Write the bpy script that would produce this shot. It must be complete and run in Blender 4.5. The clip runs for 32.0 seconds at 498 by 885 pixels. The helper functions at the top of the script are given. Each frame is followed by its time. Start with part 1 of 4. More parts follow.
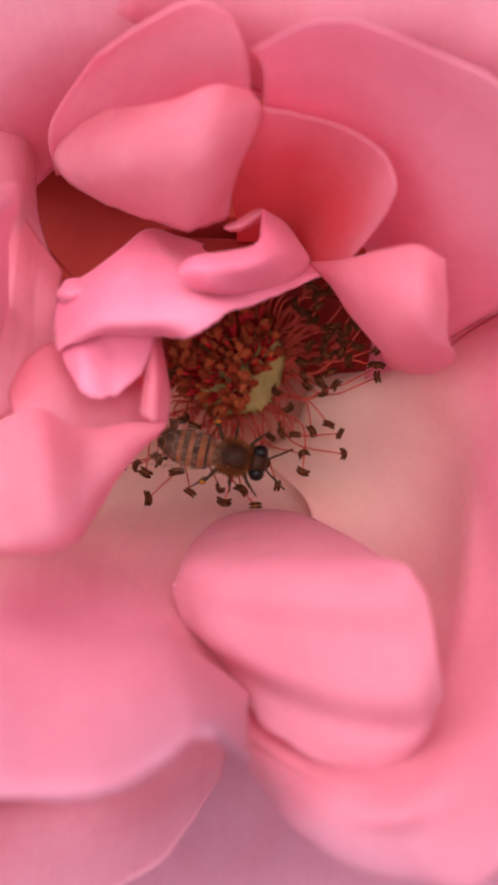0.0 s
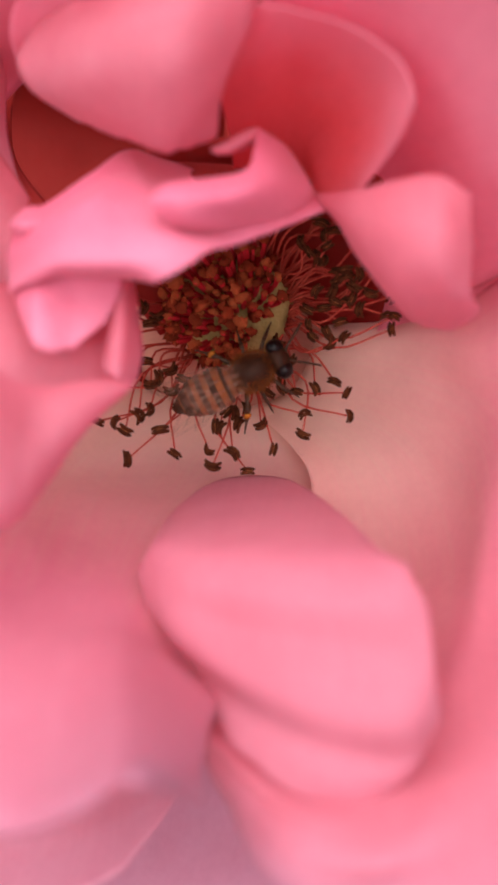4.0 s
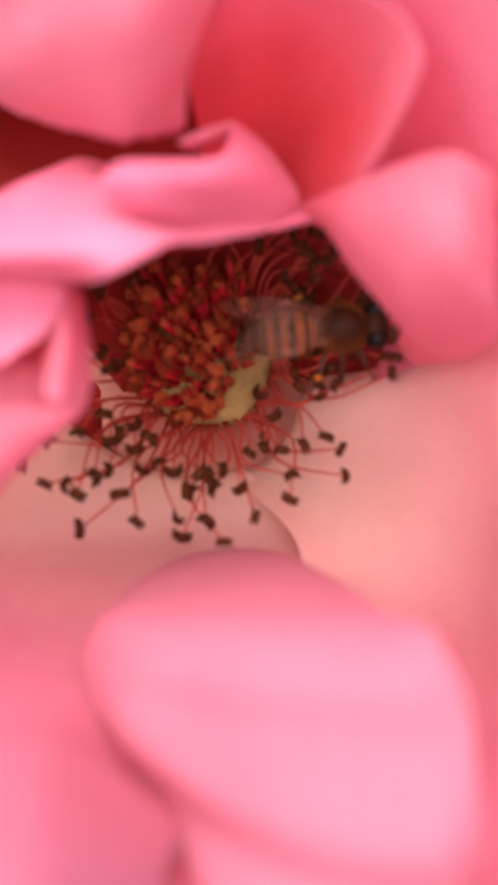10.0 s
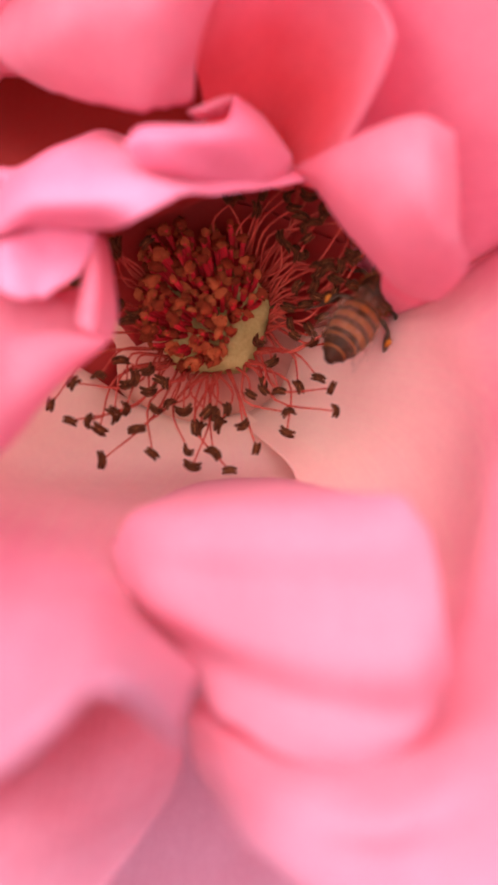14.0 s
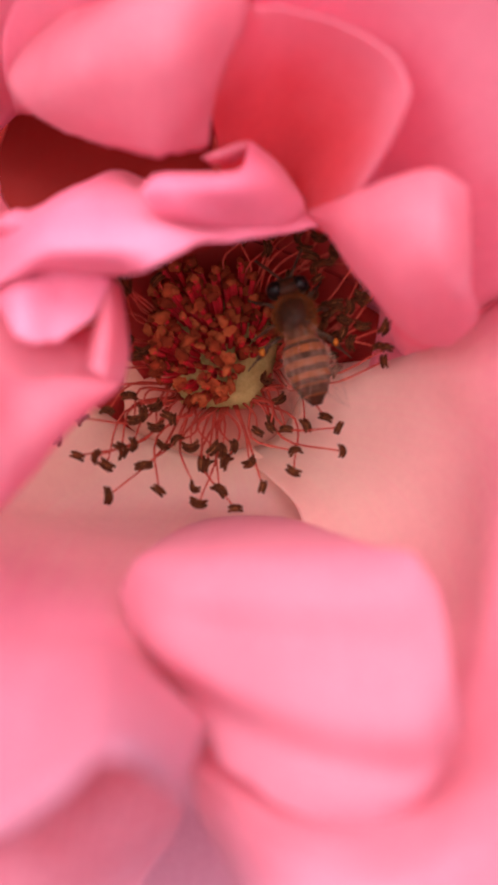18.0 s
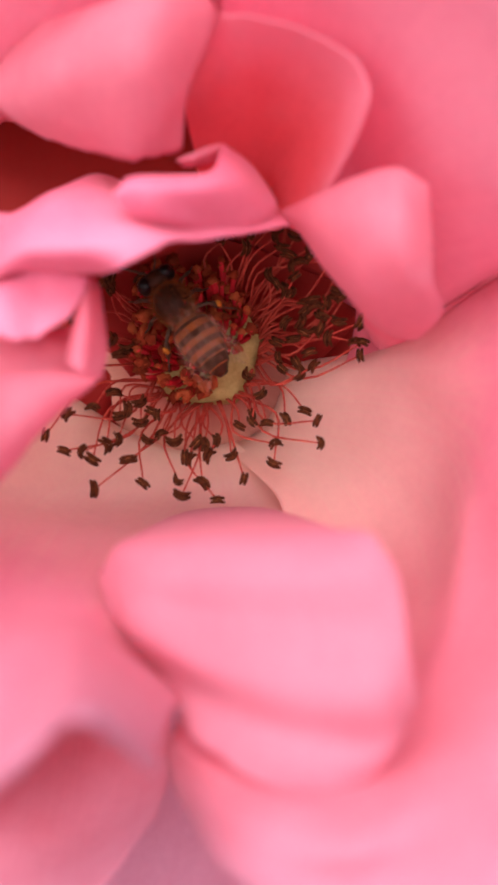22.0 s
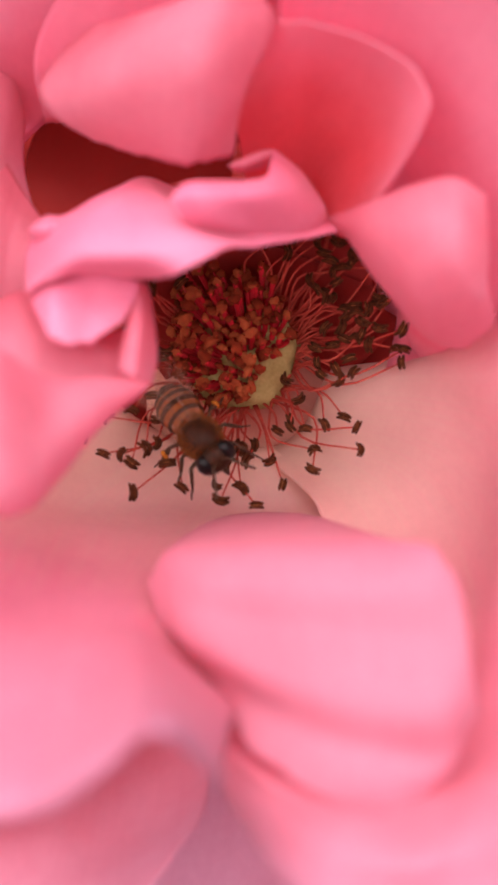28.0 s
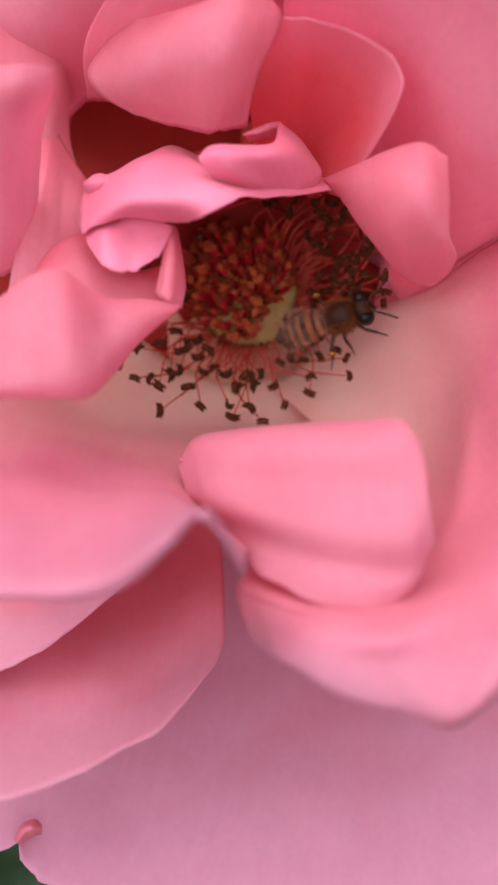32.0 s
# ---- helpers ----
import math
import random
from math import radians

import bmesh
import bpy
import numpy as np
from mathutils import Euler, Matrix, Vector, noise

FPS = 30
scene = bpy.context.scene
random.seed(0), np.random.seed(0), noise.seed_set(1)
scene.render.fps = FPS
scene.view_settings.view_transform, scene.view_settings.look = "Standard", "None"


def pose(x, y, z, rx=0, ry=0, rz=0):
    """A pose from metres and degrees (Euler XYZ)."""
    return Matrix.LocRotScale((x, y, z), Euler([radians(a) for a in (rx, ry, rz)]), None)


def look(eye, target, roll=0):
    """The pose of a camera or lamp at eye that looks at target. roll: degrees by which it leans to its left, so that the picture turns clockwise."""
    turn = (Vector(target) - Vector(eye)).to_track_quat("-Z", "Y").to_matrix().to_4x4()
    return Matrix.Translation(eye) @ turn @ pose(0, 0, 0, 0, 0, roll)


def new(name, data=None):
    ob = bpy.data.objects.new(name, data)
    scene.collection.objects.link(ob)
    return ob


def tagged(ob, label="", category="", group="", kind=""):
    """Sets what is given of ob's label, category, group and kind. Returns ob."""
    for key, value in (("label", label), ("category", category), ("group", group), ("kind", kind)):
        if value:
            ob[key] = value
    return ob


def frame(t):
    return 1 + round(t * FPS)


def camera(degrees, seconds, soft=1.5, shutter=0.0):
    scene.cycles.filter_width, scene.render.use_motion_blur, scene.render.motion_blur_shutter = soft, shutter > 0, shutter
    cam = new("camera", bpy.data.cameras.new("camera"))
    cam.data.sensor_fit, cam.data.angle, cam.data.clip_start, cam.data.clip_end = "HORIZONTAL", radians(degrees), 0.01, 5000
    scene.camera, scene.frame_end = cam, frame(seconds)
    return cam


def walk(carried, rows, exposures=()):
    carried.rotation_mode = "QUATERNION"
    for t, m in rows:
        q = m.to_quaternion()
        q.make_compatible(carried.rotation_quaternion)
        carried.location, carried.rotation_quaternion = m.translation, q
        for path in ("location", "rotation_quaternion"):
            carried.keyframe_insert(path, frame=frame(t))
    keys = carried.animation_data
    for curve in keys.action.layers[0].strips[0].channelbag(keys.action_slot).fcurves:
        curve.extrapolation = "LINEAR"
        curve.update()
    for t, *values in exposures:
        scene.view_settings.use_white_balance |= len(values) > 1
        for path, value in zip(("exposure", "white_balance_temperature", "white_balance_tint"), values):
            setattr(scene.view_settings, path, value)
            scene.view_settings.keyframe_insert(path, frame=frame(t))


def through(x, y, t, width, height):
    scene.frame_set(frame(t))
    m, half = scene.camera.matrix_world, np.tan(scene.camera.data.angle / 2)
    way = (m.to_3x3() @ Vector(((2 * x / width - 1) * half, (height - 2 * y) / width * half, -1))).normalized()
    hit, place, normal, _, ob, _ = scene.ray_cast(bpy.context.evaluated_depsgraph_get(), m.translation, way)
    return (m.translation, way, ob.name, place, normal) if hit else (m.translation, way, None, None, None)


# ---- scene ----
cam = camera(30.31, 32.0, soft=3.1)
cam.data.dof.use_dof, cam.data.dof.focus_distance, cam.data.dof.aperture_fstop = True, 0.097, 26.0

# The flower's own frame, in millimetres: x across, y towards its upper rim, z out of the bloom; the bee's floor is near z 0.
EYE, TILT = 0.9, -50.0
TO_WORLD = pose(0, 0, EYE, TILT) @ Matrix(((1, 0, 0, 0), (0, 0, -1, 0.104), (0, 1, 0, 0), (0, 0, 0, 1)))
MM = 0.001

# seconds; right, ahead, up in mm from the first eye; yaw, pitch, roll
ROWS = [
    (0, 1.68, -0.74, 0.47, 0.55, 0.56, 0.00),
    (0.5, 1.14, -0.58, -1.64, 0.88, 0.07, -0.11),
    (1, 3.52, -0.07, -2.18, 1.11, -0.35, 0.01),
    (1.5, 6.27, 3.77, -0.68, 0.66, -1.42, 0.23),
    (2, 7.75, 6.32, 3.86, 1.26, -1.95, -0.81),
    (2.5, 6.77, 7.20, 3.16, 0.96, -3.09, -0.94),
    (3, 10.42, 7.56, 1.83, 1.90, -3.16, -1.50),
    (3.5, 9.79, 9.80, 1.41, 2.72, -2.91, -1.76),
    (4, 5.80, 11.45, 3.07, 2.84, -3.64, -1.76),
    (4.5, 4.87, 11.10, 1.77, 2.30, -3.32, -1.41),
    (6.5, 7.28, 9.61, -19.71, 4.11, 12.28, -3.02),
    (7, 8.66, 11.02, -18.75, 5.12, 12.93, -3.18),
    (7.5, 13.73, 10.95, -18.92, 4.23, 13.46, -2.28),
    (8, 11.02, 5.47, -10.27, 3.66, 12.31, -1.69),
    (8.5, 7.65, 15.02, -5.61, 3.50, 9.74, -1.62),
    (9, 9.03, 28.57, -3.51, 2.60, 5.69, -1.37),
    (9.5, 8.27, 26.63, -2.70, 2.04, 4.63, -1.20),
    (10, 5.78, 26.01, -2.93, 1.78, 4.26, -1.48),
    (10.5, 5.81, 22.22, -4.59, 1.72, 4.11, -1.36),
    (11, 5.09, 20.14, -3.52, 1.77, 4.12, -1.71),
    (11.5, 5.21, 20.05, -4.43, 1.77, 4.27, -1.63),
    (12, 4.97, 17.93, -4.60, 1.71, 4.33, -1.33),
    (12.5, 5.68, 15.88, -6.77, 1.58, 4.49, -1.07),
    (13, 7.62, 15.98, -8.12, 1.74, 4.34, -1.49),
    (13.5, 6.98, 16.17, -9.61, 1.51, 4.28, -0.94),
    (14, 5.51, 16.26, -9.41, 1.47, 4.29, -0.79),
    (14.5, 6.03, 16.98, -10.24, 1.46, 4.22, -0.87),
    (15, 5.92, 14.25, -8.62, 1.43, 4.07, -1.22),
    (15.5, 4.07, 12.49, -7.28, 1.47, 4.46, -1.38),
    (17.5, 3.93, 15.49, -7.27, 1.25, 5.02, -1.87),
    (18, 4.62, 15.73, -6.92, 1.25, 5.01, -1.86),
    (18.5, 6.07, 15.75, -7.17, 1.40, 5.15, -1.70),
    (19, 5.47, 16.14, -7.55, 1.64, 5.17, -1.78),
    (19.5, 4.96, 14.58, -7.39, 1.55, 5.19, -1.82),
    (20, 5.96, 13.97, -8.22, 1.59, 5.23, -1.64),
    (20.5, 6.27, 13.75, -7.51, 1.55, 5.20, -1.66),
    (21, 5.78, 14.14, -6.81, 1.71, 5.22, -1.51),
    (21.5, 6.08, 13.34, -6.81, 1.73, 5.26, -1.29),
    (22, 7.41, 13.18, -8.08, 1.85, 5.21, -1.21),
    (22.5, 7.64, 12.81, -8.39, 1.76, 5.07, -1.39),
    (23, 7.05, 14.00, -8.13, 1.71, 5.08, -1.68),
    (23.5, 6.75, 13.83, -7.56, 1.74, 5.15, -1.42),
    (24, 5.91, 14.46, -7.89, 1.75, 5.14, -1.35),
    (24.5, 4.41, 15.21, -8.11, 1.70, 5.20, -1.39),
    (26.5, 4.75, 11.53, -8.19, 1.40, 5.22, -1.73),
    (27, 4.68, 12.58, -7.98, 1.58, 5.36, -1.66),
    (27.5, 3.34, 13.09, -7.45, 1.71, 5.28, -1.89),
    (28, 3.48, 13.18, -7.45, 1.75, 5.08, -2.08),
    (28.5, 2.56, 12.08, -8.60, 1.71, 4.98, -2.12),
    (29, 3.30, 9.41, -11.28, 2.32, 5.11, -2.51),
    (29.5, 3.84, 5.27, -14.19, 2.78, 5.02, -2.48),
    (30, 3.28, 1.48, -14.62, 2.47, 4.55, -2.68),
    (30.5, 3.87, -2.16, -18.30, 2.33, 4.66, -2.79),
    (31, 3.28, -5.49, -17.46, 2.10, 4.87, -2.76),
    (31.5, 3.27, -3.33, -16.84, 1.59, 4.53, -2.76),
    (32, 2.89, -3.97, -17.23, 1.40, 4.89, -2.29),
]
EXPOSURE = [(0.0, 0.11, 6350, 10), (2.0, 0.06, 6350, 12), (4.5, 0.18, 6500, 12), (7.0, 0.43, 6450, 12), (9.0, 0.41, 7000, 26), (11.0, 0.61, 6800, 24), (13.0, 0.62, 6800, 24), (15.0, 0.64, 6650, 21), (18.0, 0.44, 6800, 24), (24.0, 0.44, 6800, 24), (28.0, 0.42, 6700, 23), (29.0, 0.34, 6600, 18), (30.0, -0.06, 6500, 15), (31.0, 0.1, 6150, 9), (32.0, 0.11, 6150, 9)]
walk(cam, [(t, pose(0, 0, EYE, TILT) @ pose(x * MM, y * MM, z * MM, 90 + pitch, roll, yaw)) for t, x, y, z, yaw, pitch, roll in ROWS], EXPOSURE)

# ---- world and sun: a bright overcast day ----
world = bpy.data.worlds.new("sky")
scene.world = world
world.use_nodes = True
wn = world.node_tree.nodes
sky = wn.new("ShaderNodeTexSky")
sky.sky_type = "NISHITA"
sky.sun_disc = False
sky.sun_elevation = radians(78)
sky.sun_rotation = radians(280)
sky.air_density, sky.dust_density = 1.0, 3.0
wn["Background"].inputs["Strength"].default_value = 0.14
cloud = wn.new("ShaderNodeHueSaturation")  # thin cloud greys the blue
cloud.inputs["Saturation"].default_value = 0.45
world.node_tree.links.new(sky.outputs["Color"], cloud.inputs["Color"])
world.node_tree.links.new(cloud.outputs["Color"], wn["Background"].inputs["Color"])
sun_data = bpy.data.lights.new("sun", "SUN")
sun_data.energy, sun_data.angle, sun_data.color = 4.0, radians(110), (1.0, 0.95, 0.88)
sun = new("sun", sun_data)
sun.matrix_world = look((-0.5, -0.8, 3.5), (0, 0, 0.8))


# ---- materials ----
def material(name, color, rough=0.5, spec=0.5):
    m = bpy.data.materials.new(name)
    m.use_nodes = True
    b = m.node_tree.nodes["Principled BSDF"]
    b.inputs["Base Color"].default_value = (*color, 1)
    b.inputs["Roughness"].default_value = rough
    b.inputs["Specular IOR Level"].default_value = spec
    return m


def node(m, kind, **values):
    n = m.node_tree.nodes.new(kind)
    for key, value in values.items():
        n.inputs[key.replace("_", " ")].default_value = value
    return n


def wire(m, a, b):
    m.node_tree.links.new(a, b)


def ramp(m, stops, source):
    r = m.node_tree.nodes.new("ShaderNodeValToRGB")
    while len(r.color_ramp.elements) < len(stops):
        r.color_ramp.elements.new(0.5)
    for e, (place, color) in zip(r.color_ramp.elements, stops):
        e.position, e.color = place, (*color, 1)
    wire(m, source, r.inputs["Fac"])
    return r.outputs["Color"]


def mixed(m, fac, a, b, how="MIX"):
    n = m.node_tree.nodes.new("ShaderNodeMix")
    n.data_type, n.blend_type = "RGBA", how
    for value, slot in ((fac, 0), (a, 6), (b, 7)):
        if isinstance(value, (int, float)):
            n.inputs[slot].default_value = value
        elif isinstance(value, tuple):
            n.inputs[slot].default_value = (*value, 1)
        else:
            wire(m, value, n.inputs[slot])
    return n.outputs[2]


def speckled(name, dark, light, scale, rough=0.5, bump=0.0, spec=0.5):
    """A surface mottled between two colours at two scales, scale in blotches a metre."""
    m = material(name, dark, rough, spec)
    at = node(m, "ShaderNodeTexCoord").outputs["Object"]
    n1, n2 = node(m, "ShaderNodeTexNoise", Scale=scale, Detail=4.0), node(m, "ShaderNodeTexNoise", Scale=scale * 5, Detail=3.0)
    wire(m, at, n1.inputs["Vector"]), wire(m, at, n2.inputs["Vector"])
    both = mixed(m, 0.4, n1.outputs["Color"], n2.outputs["Color"])
    b = m.node_tree.nodes["Principled BSDF"]
    wire(m, ramp(m, [(0.35, dark), (0.65, light)], both), b.inputs["Base Color"])
    if bump:
        bp = node(m, "ShaderNodeBump", Strength=0.5, Distance=bump)
        wire(m, n2.outputs["Fac"], bp.inputs["Height"]), wire(m, bp.outputs["Normal"], b.inputs["Normal"])
    return m


def petal_material(name, claw, body, rim, through):
    """Soft translucent petal: cream claw, pink blade, paler rim, fine veins that run from claw to rim."""
    m = material(name, body, 0.55, 0.25)
    uv = node(m, "ShaderNodeUVMap").outputs["UV"]
    split = node(m, "ShaderNodeSeparateXYZ")
    wire(m, uv, split.inputs[0])
    at = node(m, "ShaderNodeTexCoord").outputs["Object"]
    blotch = node(m, "ShaderNodeTexNoise", Scale=160.0, Detail=4.0)
    wire(m, at, blotch.inputs["Vector"])
    stretch = node(m, "ShaderNodeMapping", Scale=(70.0, 4.0, 1.0))
    wire(m, uv, stretch.inputs["Vector"])
    veins = node(m, "ShaderNodeTexNoise", Scale=1.0, Detail=5.0, Roughness=0.6)
    wire(m, stretch.outputs[0], veins.inputs["Vector"])
    # the claw's border is ragged along the veins
    push = node(m, "ShaderNodeMath")
    push.operation = "MULTIPLY_ADD"
    wire(m, veins.outputs["Fac"], push.inputs[0])
    push.inputs[1].default_value = 0.16
    wire(m, split.outputs["Y"], push.inputs[2])
    inner = ramp(m, [(0.08, claw), (0.26, tuple(0.55 * a + 0.45 * b for a, b in zip(claw, body))), (0.48, body)], push.outputs[0])
    # the rim pales in soft uneven patches
    drift = node(m, "ShaderNodeMath")
    drift.operation = "MULTIPLY_ADD"
    wire(m, blotch.outputs["Fac"], drift.inputs[0])
    drift.inputs[1].default_value = 0.22
    wire(m, split.outputs["Y"], drift.inputs[2])
    along = mixed(m, ramp(m, [(0.62, (0.0, 0.0, 0.0)), (1.0, (1.0, 1.0, 1.0))], drift.outputs[0]), inner, rim)
    col = mixed(m, 0.35, along, ramp(m, [(0.3, (0.88, 0.80, 0.82)), (0.7, (1.0, 1.0, 1.0))], blotch.outputs["Fac"]), "MULTIPLY")
    mottle = node(m, "ShaderNodeTexNoise", Scale=1100.0, Detail=5.0, Roughness=0.65)
    wire(m, at, mottle.inputs["Vector"])
    col = mixed(m, 0.25, col, ramp(m, [(0.3, (0.86, 0.74, 0.79)), (0.65, (1.0, 1.0, 1.0))], mottle.outputs["Fac"]), "MULTIPLY")
    col = mixed(m, 0.10, col, ramp(m, [(0.38, (0.84, 0.72, 0.74)), (0.6, (1.0, 1.0, 1.0))], veins.outputs["Fac"]), "MULTIPLY")
    # broad soft pleats that fan out with the veins
    fan = node(m, "ShaderNodeMapping", Scale=(7.0, 2.2, 1.0))
    wire(m, uv, fan.inputs["Vector"])
    pleats = node(m, "ShaderNodeTexNoise", Scale=1.0, Detail=3.0, Roughness=0.5)
    wire(m, fan.outputs[0], pleats.inputs["Vector"])
    col = mixed(m, 0.14, col, ramp(m, [(0.34, (0.95, 0.74, 0.82)), (0.52, (1.0, 1.0, 1.0))], pleats.outputs["Fac"]), "MULTIPLY")
    b = m.node_tree.nodes["Principled BSDF"]
    wire(m, col, b.inputs["Base Color"])
    b.inputs["Sheen Weight"].default_value = 0.12
    b.inputs["Sheen Roughness"].default_value = 0.4
    bump = node(m, "ShaderNodeBump", Strength=0.25, Distance=0.00012)
    wire(m, mixed(m, 0.15, mottle.outputs["Color"], veins.outputs["Color"]), bump.inputs["Height"])
    swell = node(m, "ShaderNodeBump", Strength=0.2, Distance=0.0009)
    wire(m, pleats.outputs["Fac"], swell.inputs["Height"])
    wire(m, swell.outputs["Normal"], bump.inputs["Normal"])
    wire(m, bump.outputs["Normal"], b.inputs["Normal"])
    t = node(m, "ShaderNodeBsdfTranslucent")
    wire(m, col, t.inputs["Color"])
    mix = node(m, "ShaderNodeMixShader", Fac=through)
    wire(m, b.outputs[0], mix.inputs[1]), wire(m, t.outputs[0], mix.inputs[2])
    wire(m, mix.outputs[0], m.node_tree.nodes["Material Output"].inputs["Surface"])
    return m


petal_pink = petal_material("petal pink", (0.92, 0.42, 0.43), (0.94, 0.28, 0.39), (0.93, 0.41, 0.53), 0.6)
petal_satin = petal_material("petal satin pink", (0.88, 0.34, 0.42), (0.82, 0.24, 0.34), (0.83, 0.29, 0.40), 0.45)
petal_lilac = petal_material("petal lilac pink", (0.98, 0.75, 0.61), (0.87, 0.29, 0.415), (0.78, 0.37, 0.52), 0.5)
petal_blush = petal_material("petal blush pink", (0.98, 0.75, 0.62), (0.92, 0.315, 0.425), (0.79, 0.38, 0.53), 0.52)
# red base carries the shade under the overhanging rim as colour
petal_rose_shade = petal_material("petal rose shade red", (0.72, 0.10, 0.12), (0.84, 0.18, 0.25), (0.80, 0.36, 0.49), 0.45)
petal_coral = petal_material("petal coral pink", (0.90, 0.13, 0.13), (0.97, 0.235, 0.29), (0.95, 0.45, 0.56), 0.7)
# dark red puts the shade deep inside the bloom into the colour
petal_deep_shade = petal_material("petal deep shade red", (0.26, 0.018, 0.015), (0.30, 0.024, 0.02), (0.42, 0.045, 0.04), 0.02)
petal_deep_shade.node_tree.nodes["Principled BSDF"].inputs["Specular IOR Level"].default_value = 0.05
petal_deep_shade.node_tree.nodes["Principled BSDF"].inputs["Sheen Weight"].default_value = 0.0
petal_foot = petal_material("petal foot", (0.50, 0.08, 0.06), (0.80, 0.44, 0.32), (0.86, 0.6, 0.46), 0.3)
petal_hot = petal_material("petal hot pink", (0.84, 0.16, 0.25), (0.86, 0.165, 0.285), (0.87, 0.25, 0.38), 0.2)
filament_red = speckled("filament", (0.33, 0.02, 0.016), (0.58, 0.10, 0.065), 350, 0.6, 0, 0.1)
anther_brown = speckled("anther", (0.02, 0.006, 0.004), (0.14, 0.04, 0.016), 1500, 0.85, 0.0001, 0.02)
anther_rim = speckled("anther slit", (0.24, 0.07, 0.025), (0.38, 0.13, 0.05), 1500, 0.8, 0, 0.15)
style_red = speckled("style", (0.42, 0.012, 0.02), (0.66, 0.03, 0.04), 700, 0.6, 0, 0.1)
stigma_orange = speckled("stigma", (0.24, 0.045, 0.018), (0.42, 0.095, 0.032), 1500, 0.8, 0.0001, 0.05)
random_tone = node(stigma_orange, "ShaderNodeObjectInfo").outputs["Random"]
stigma_body = stigma_orange.node_tree.nodes["Principled BSDF"].inputs["Base Color"]
stigma_base = stigma_body.links[0].from_socket
wire(stigma_orange, mixed(stigma_orange, 0.75, stigma_base, ramp(stigma_orange, [(0.0, (0.2, 0.06, 0.06)), (0.4, (0.55, 0.18, 0.22)), (0.7, (0.95, 0.85, 0.8)), (1.0, (1.0, 1.0, 1.0))], random_tone), "MULTIPLY"), stigma_body)
disc_green = speckled("nectar disc", (0.25, 0.17, 0.055), (0.46, 0.33, 0.13), 500, 0.7, 0.0001, 0.1)
stem_green = speckled("stem", (0.05, 0.10, 0.02), (0.12, 0.17, 0.05), 120, 0.5, 0.0003)
leaf_green = speckled("leaf", (0.012, 0.035, 0.010), (0.035, 0.075, 0.018), 60, 0.4, 0.0004)
soil = speckled("soil", (0.05, 0.036, 0.026), (0.11, 0.082, 0.06), 40, 0.95, 0.01)
bee_black = speckled("bee shell", (0.018, 0.007, 0.004), (0.06, 0.02, 0.009), 2500, 0.5, 0.00003, 0.12)
bee_eye = material("bee eye", (0.006, 0.004, 0.004), 0.35, 0.25)
bee_amber = speckled("bee amber", (0.17, 0.042, 0.012), (0.29, 0.085, 0.022), 1500, 0.5, 0.00003, 0.15)
bee_fur = speckled("bee fur", (0.10, 0.028, 0.010), (0.25, 0.072, 0.022), 900, 0.9, 0, 0.02)
bee_pollen = speckled("pollen", (0.34, 0.10, 0.015), (0.52, 0.18, 0.03), 2500, 0.9, 0.00005, 0.05)
bee_leg = speckled("bee leg", (0.02, 0.01, 0.006), (0.09, 0.04, 0.02), 1200, 0.5, 0, 0.25)


def wing_material():
    m = material("bee wing", (0.3, 0.12, 0.07), 0.35, 0.25)
    uv = node(m, "ShaderNodeUVMap").outputs["UV"]
    st = node(m, "ShaderNodeMapping", Scale=(2.2, 6.0, 1.0))
    wire(m, uv, st.inputs["Vector"])
    cell = m.node_tree.nodes.new("ShaderNodeTexVoronoi")
    cell.feature = "DISTANCE_TO_EDGE"
    cell.inputs["Scale"].default_value = 1.0
    wire(m, st.outputs[0], cell.inputs["Vector"])
    alpha = ramp(m, [(0.0, (0.36, 0.36, 0.36)), (0.07, (0.07, 0.07, 0.07))], cell.outputs["Distance"])
    b = m.node_tree.nodes["Principled BSDF"]
    wire(m, alpha, b.inputs["Alpha"])
    wire(m, ramp(m, [(0.0, (0.42, 0.22, 0.15)), (0.1, (0.22, 0.09, 0.06))], cell.outputs["Distance"]), b.inputs["Base Color"])
    return m


bee_wing = wing_material()


# ---- mesh helpers ----
def mesh_object(name, verts, faces, mat, parent=None, label="", uvs=None, smooth=True):
    me = bpy.data.meshes.new(name)
    me.from_pydata([tuple(v) for v in verts], [], faces)
    if uvs is not None:
        layer = me.uv_layers.new(name="UVMap")
        loops = np.zeros(len(me.loops), dtype=np.int32)
        me.loops.foreach_get("vertex_index", loops)
        layer.data.foreach_set("uv", np.asarray(uvs, dtype=np.float32)[loops].ravel())
    if smooth:
        me.polygons.foreach_set("use_smooth", [True] * len(me.polygons))
    me.materials.append(mat)
    me.update()
    ob = new(name, me)
    if parent:
        ob.parent = parent
    if label:
        tagged(ob, label)
    return ob


def part(name, bm, mat, parent, label=""):
    me = bpy.data.meshes.new(name)
    bm.normal_update()
    bm.to_mesh(me)
    bm.free()
    me.polygons.foreach_set("use_smooth", [True] * len(me.polygons))
    me.materials.append(mat)
    ob = new(name, me)
    ob.parent = parent
    if label:
        tagged(ob, label)
    return ob


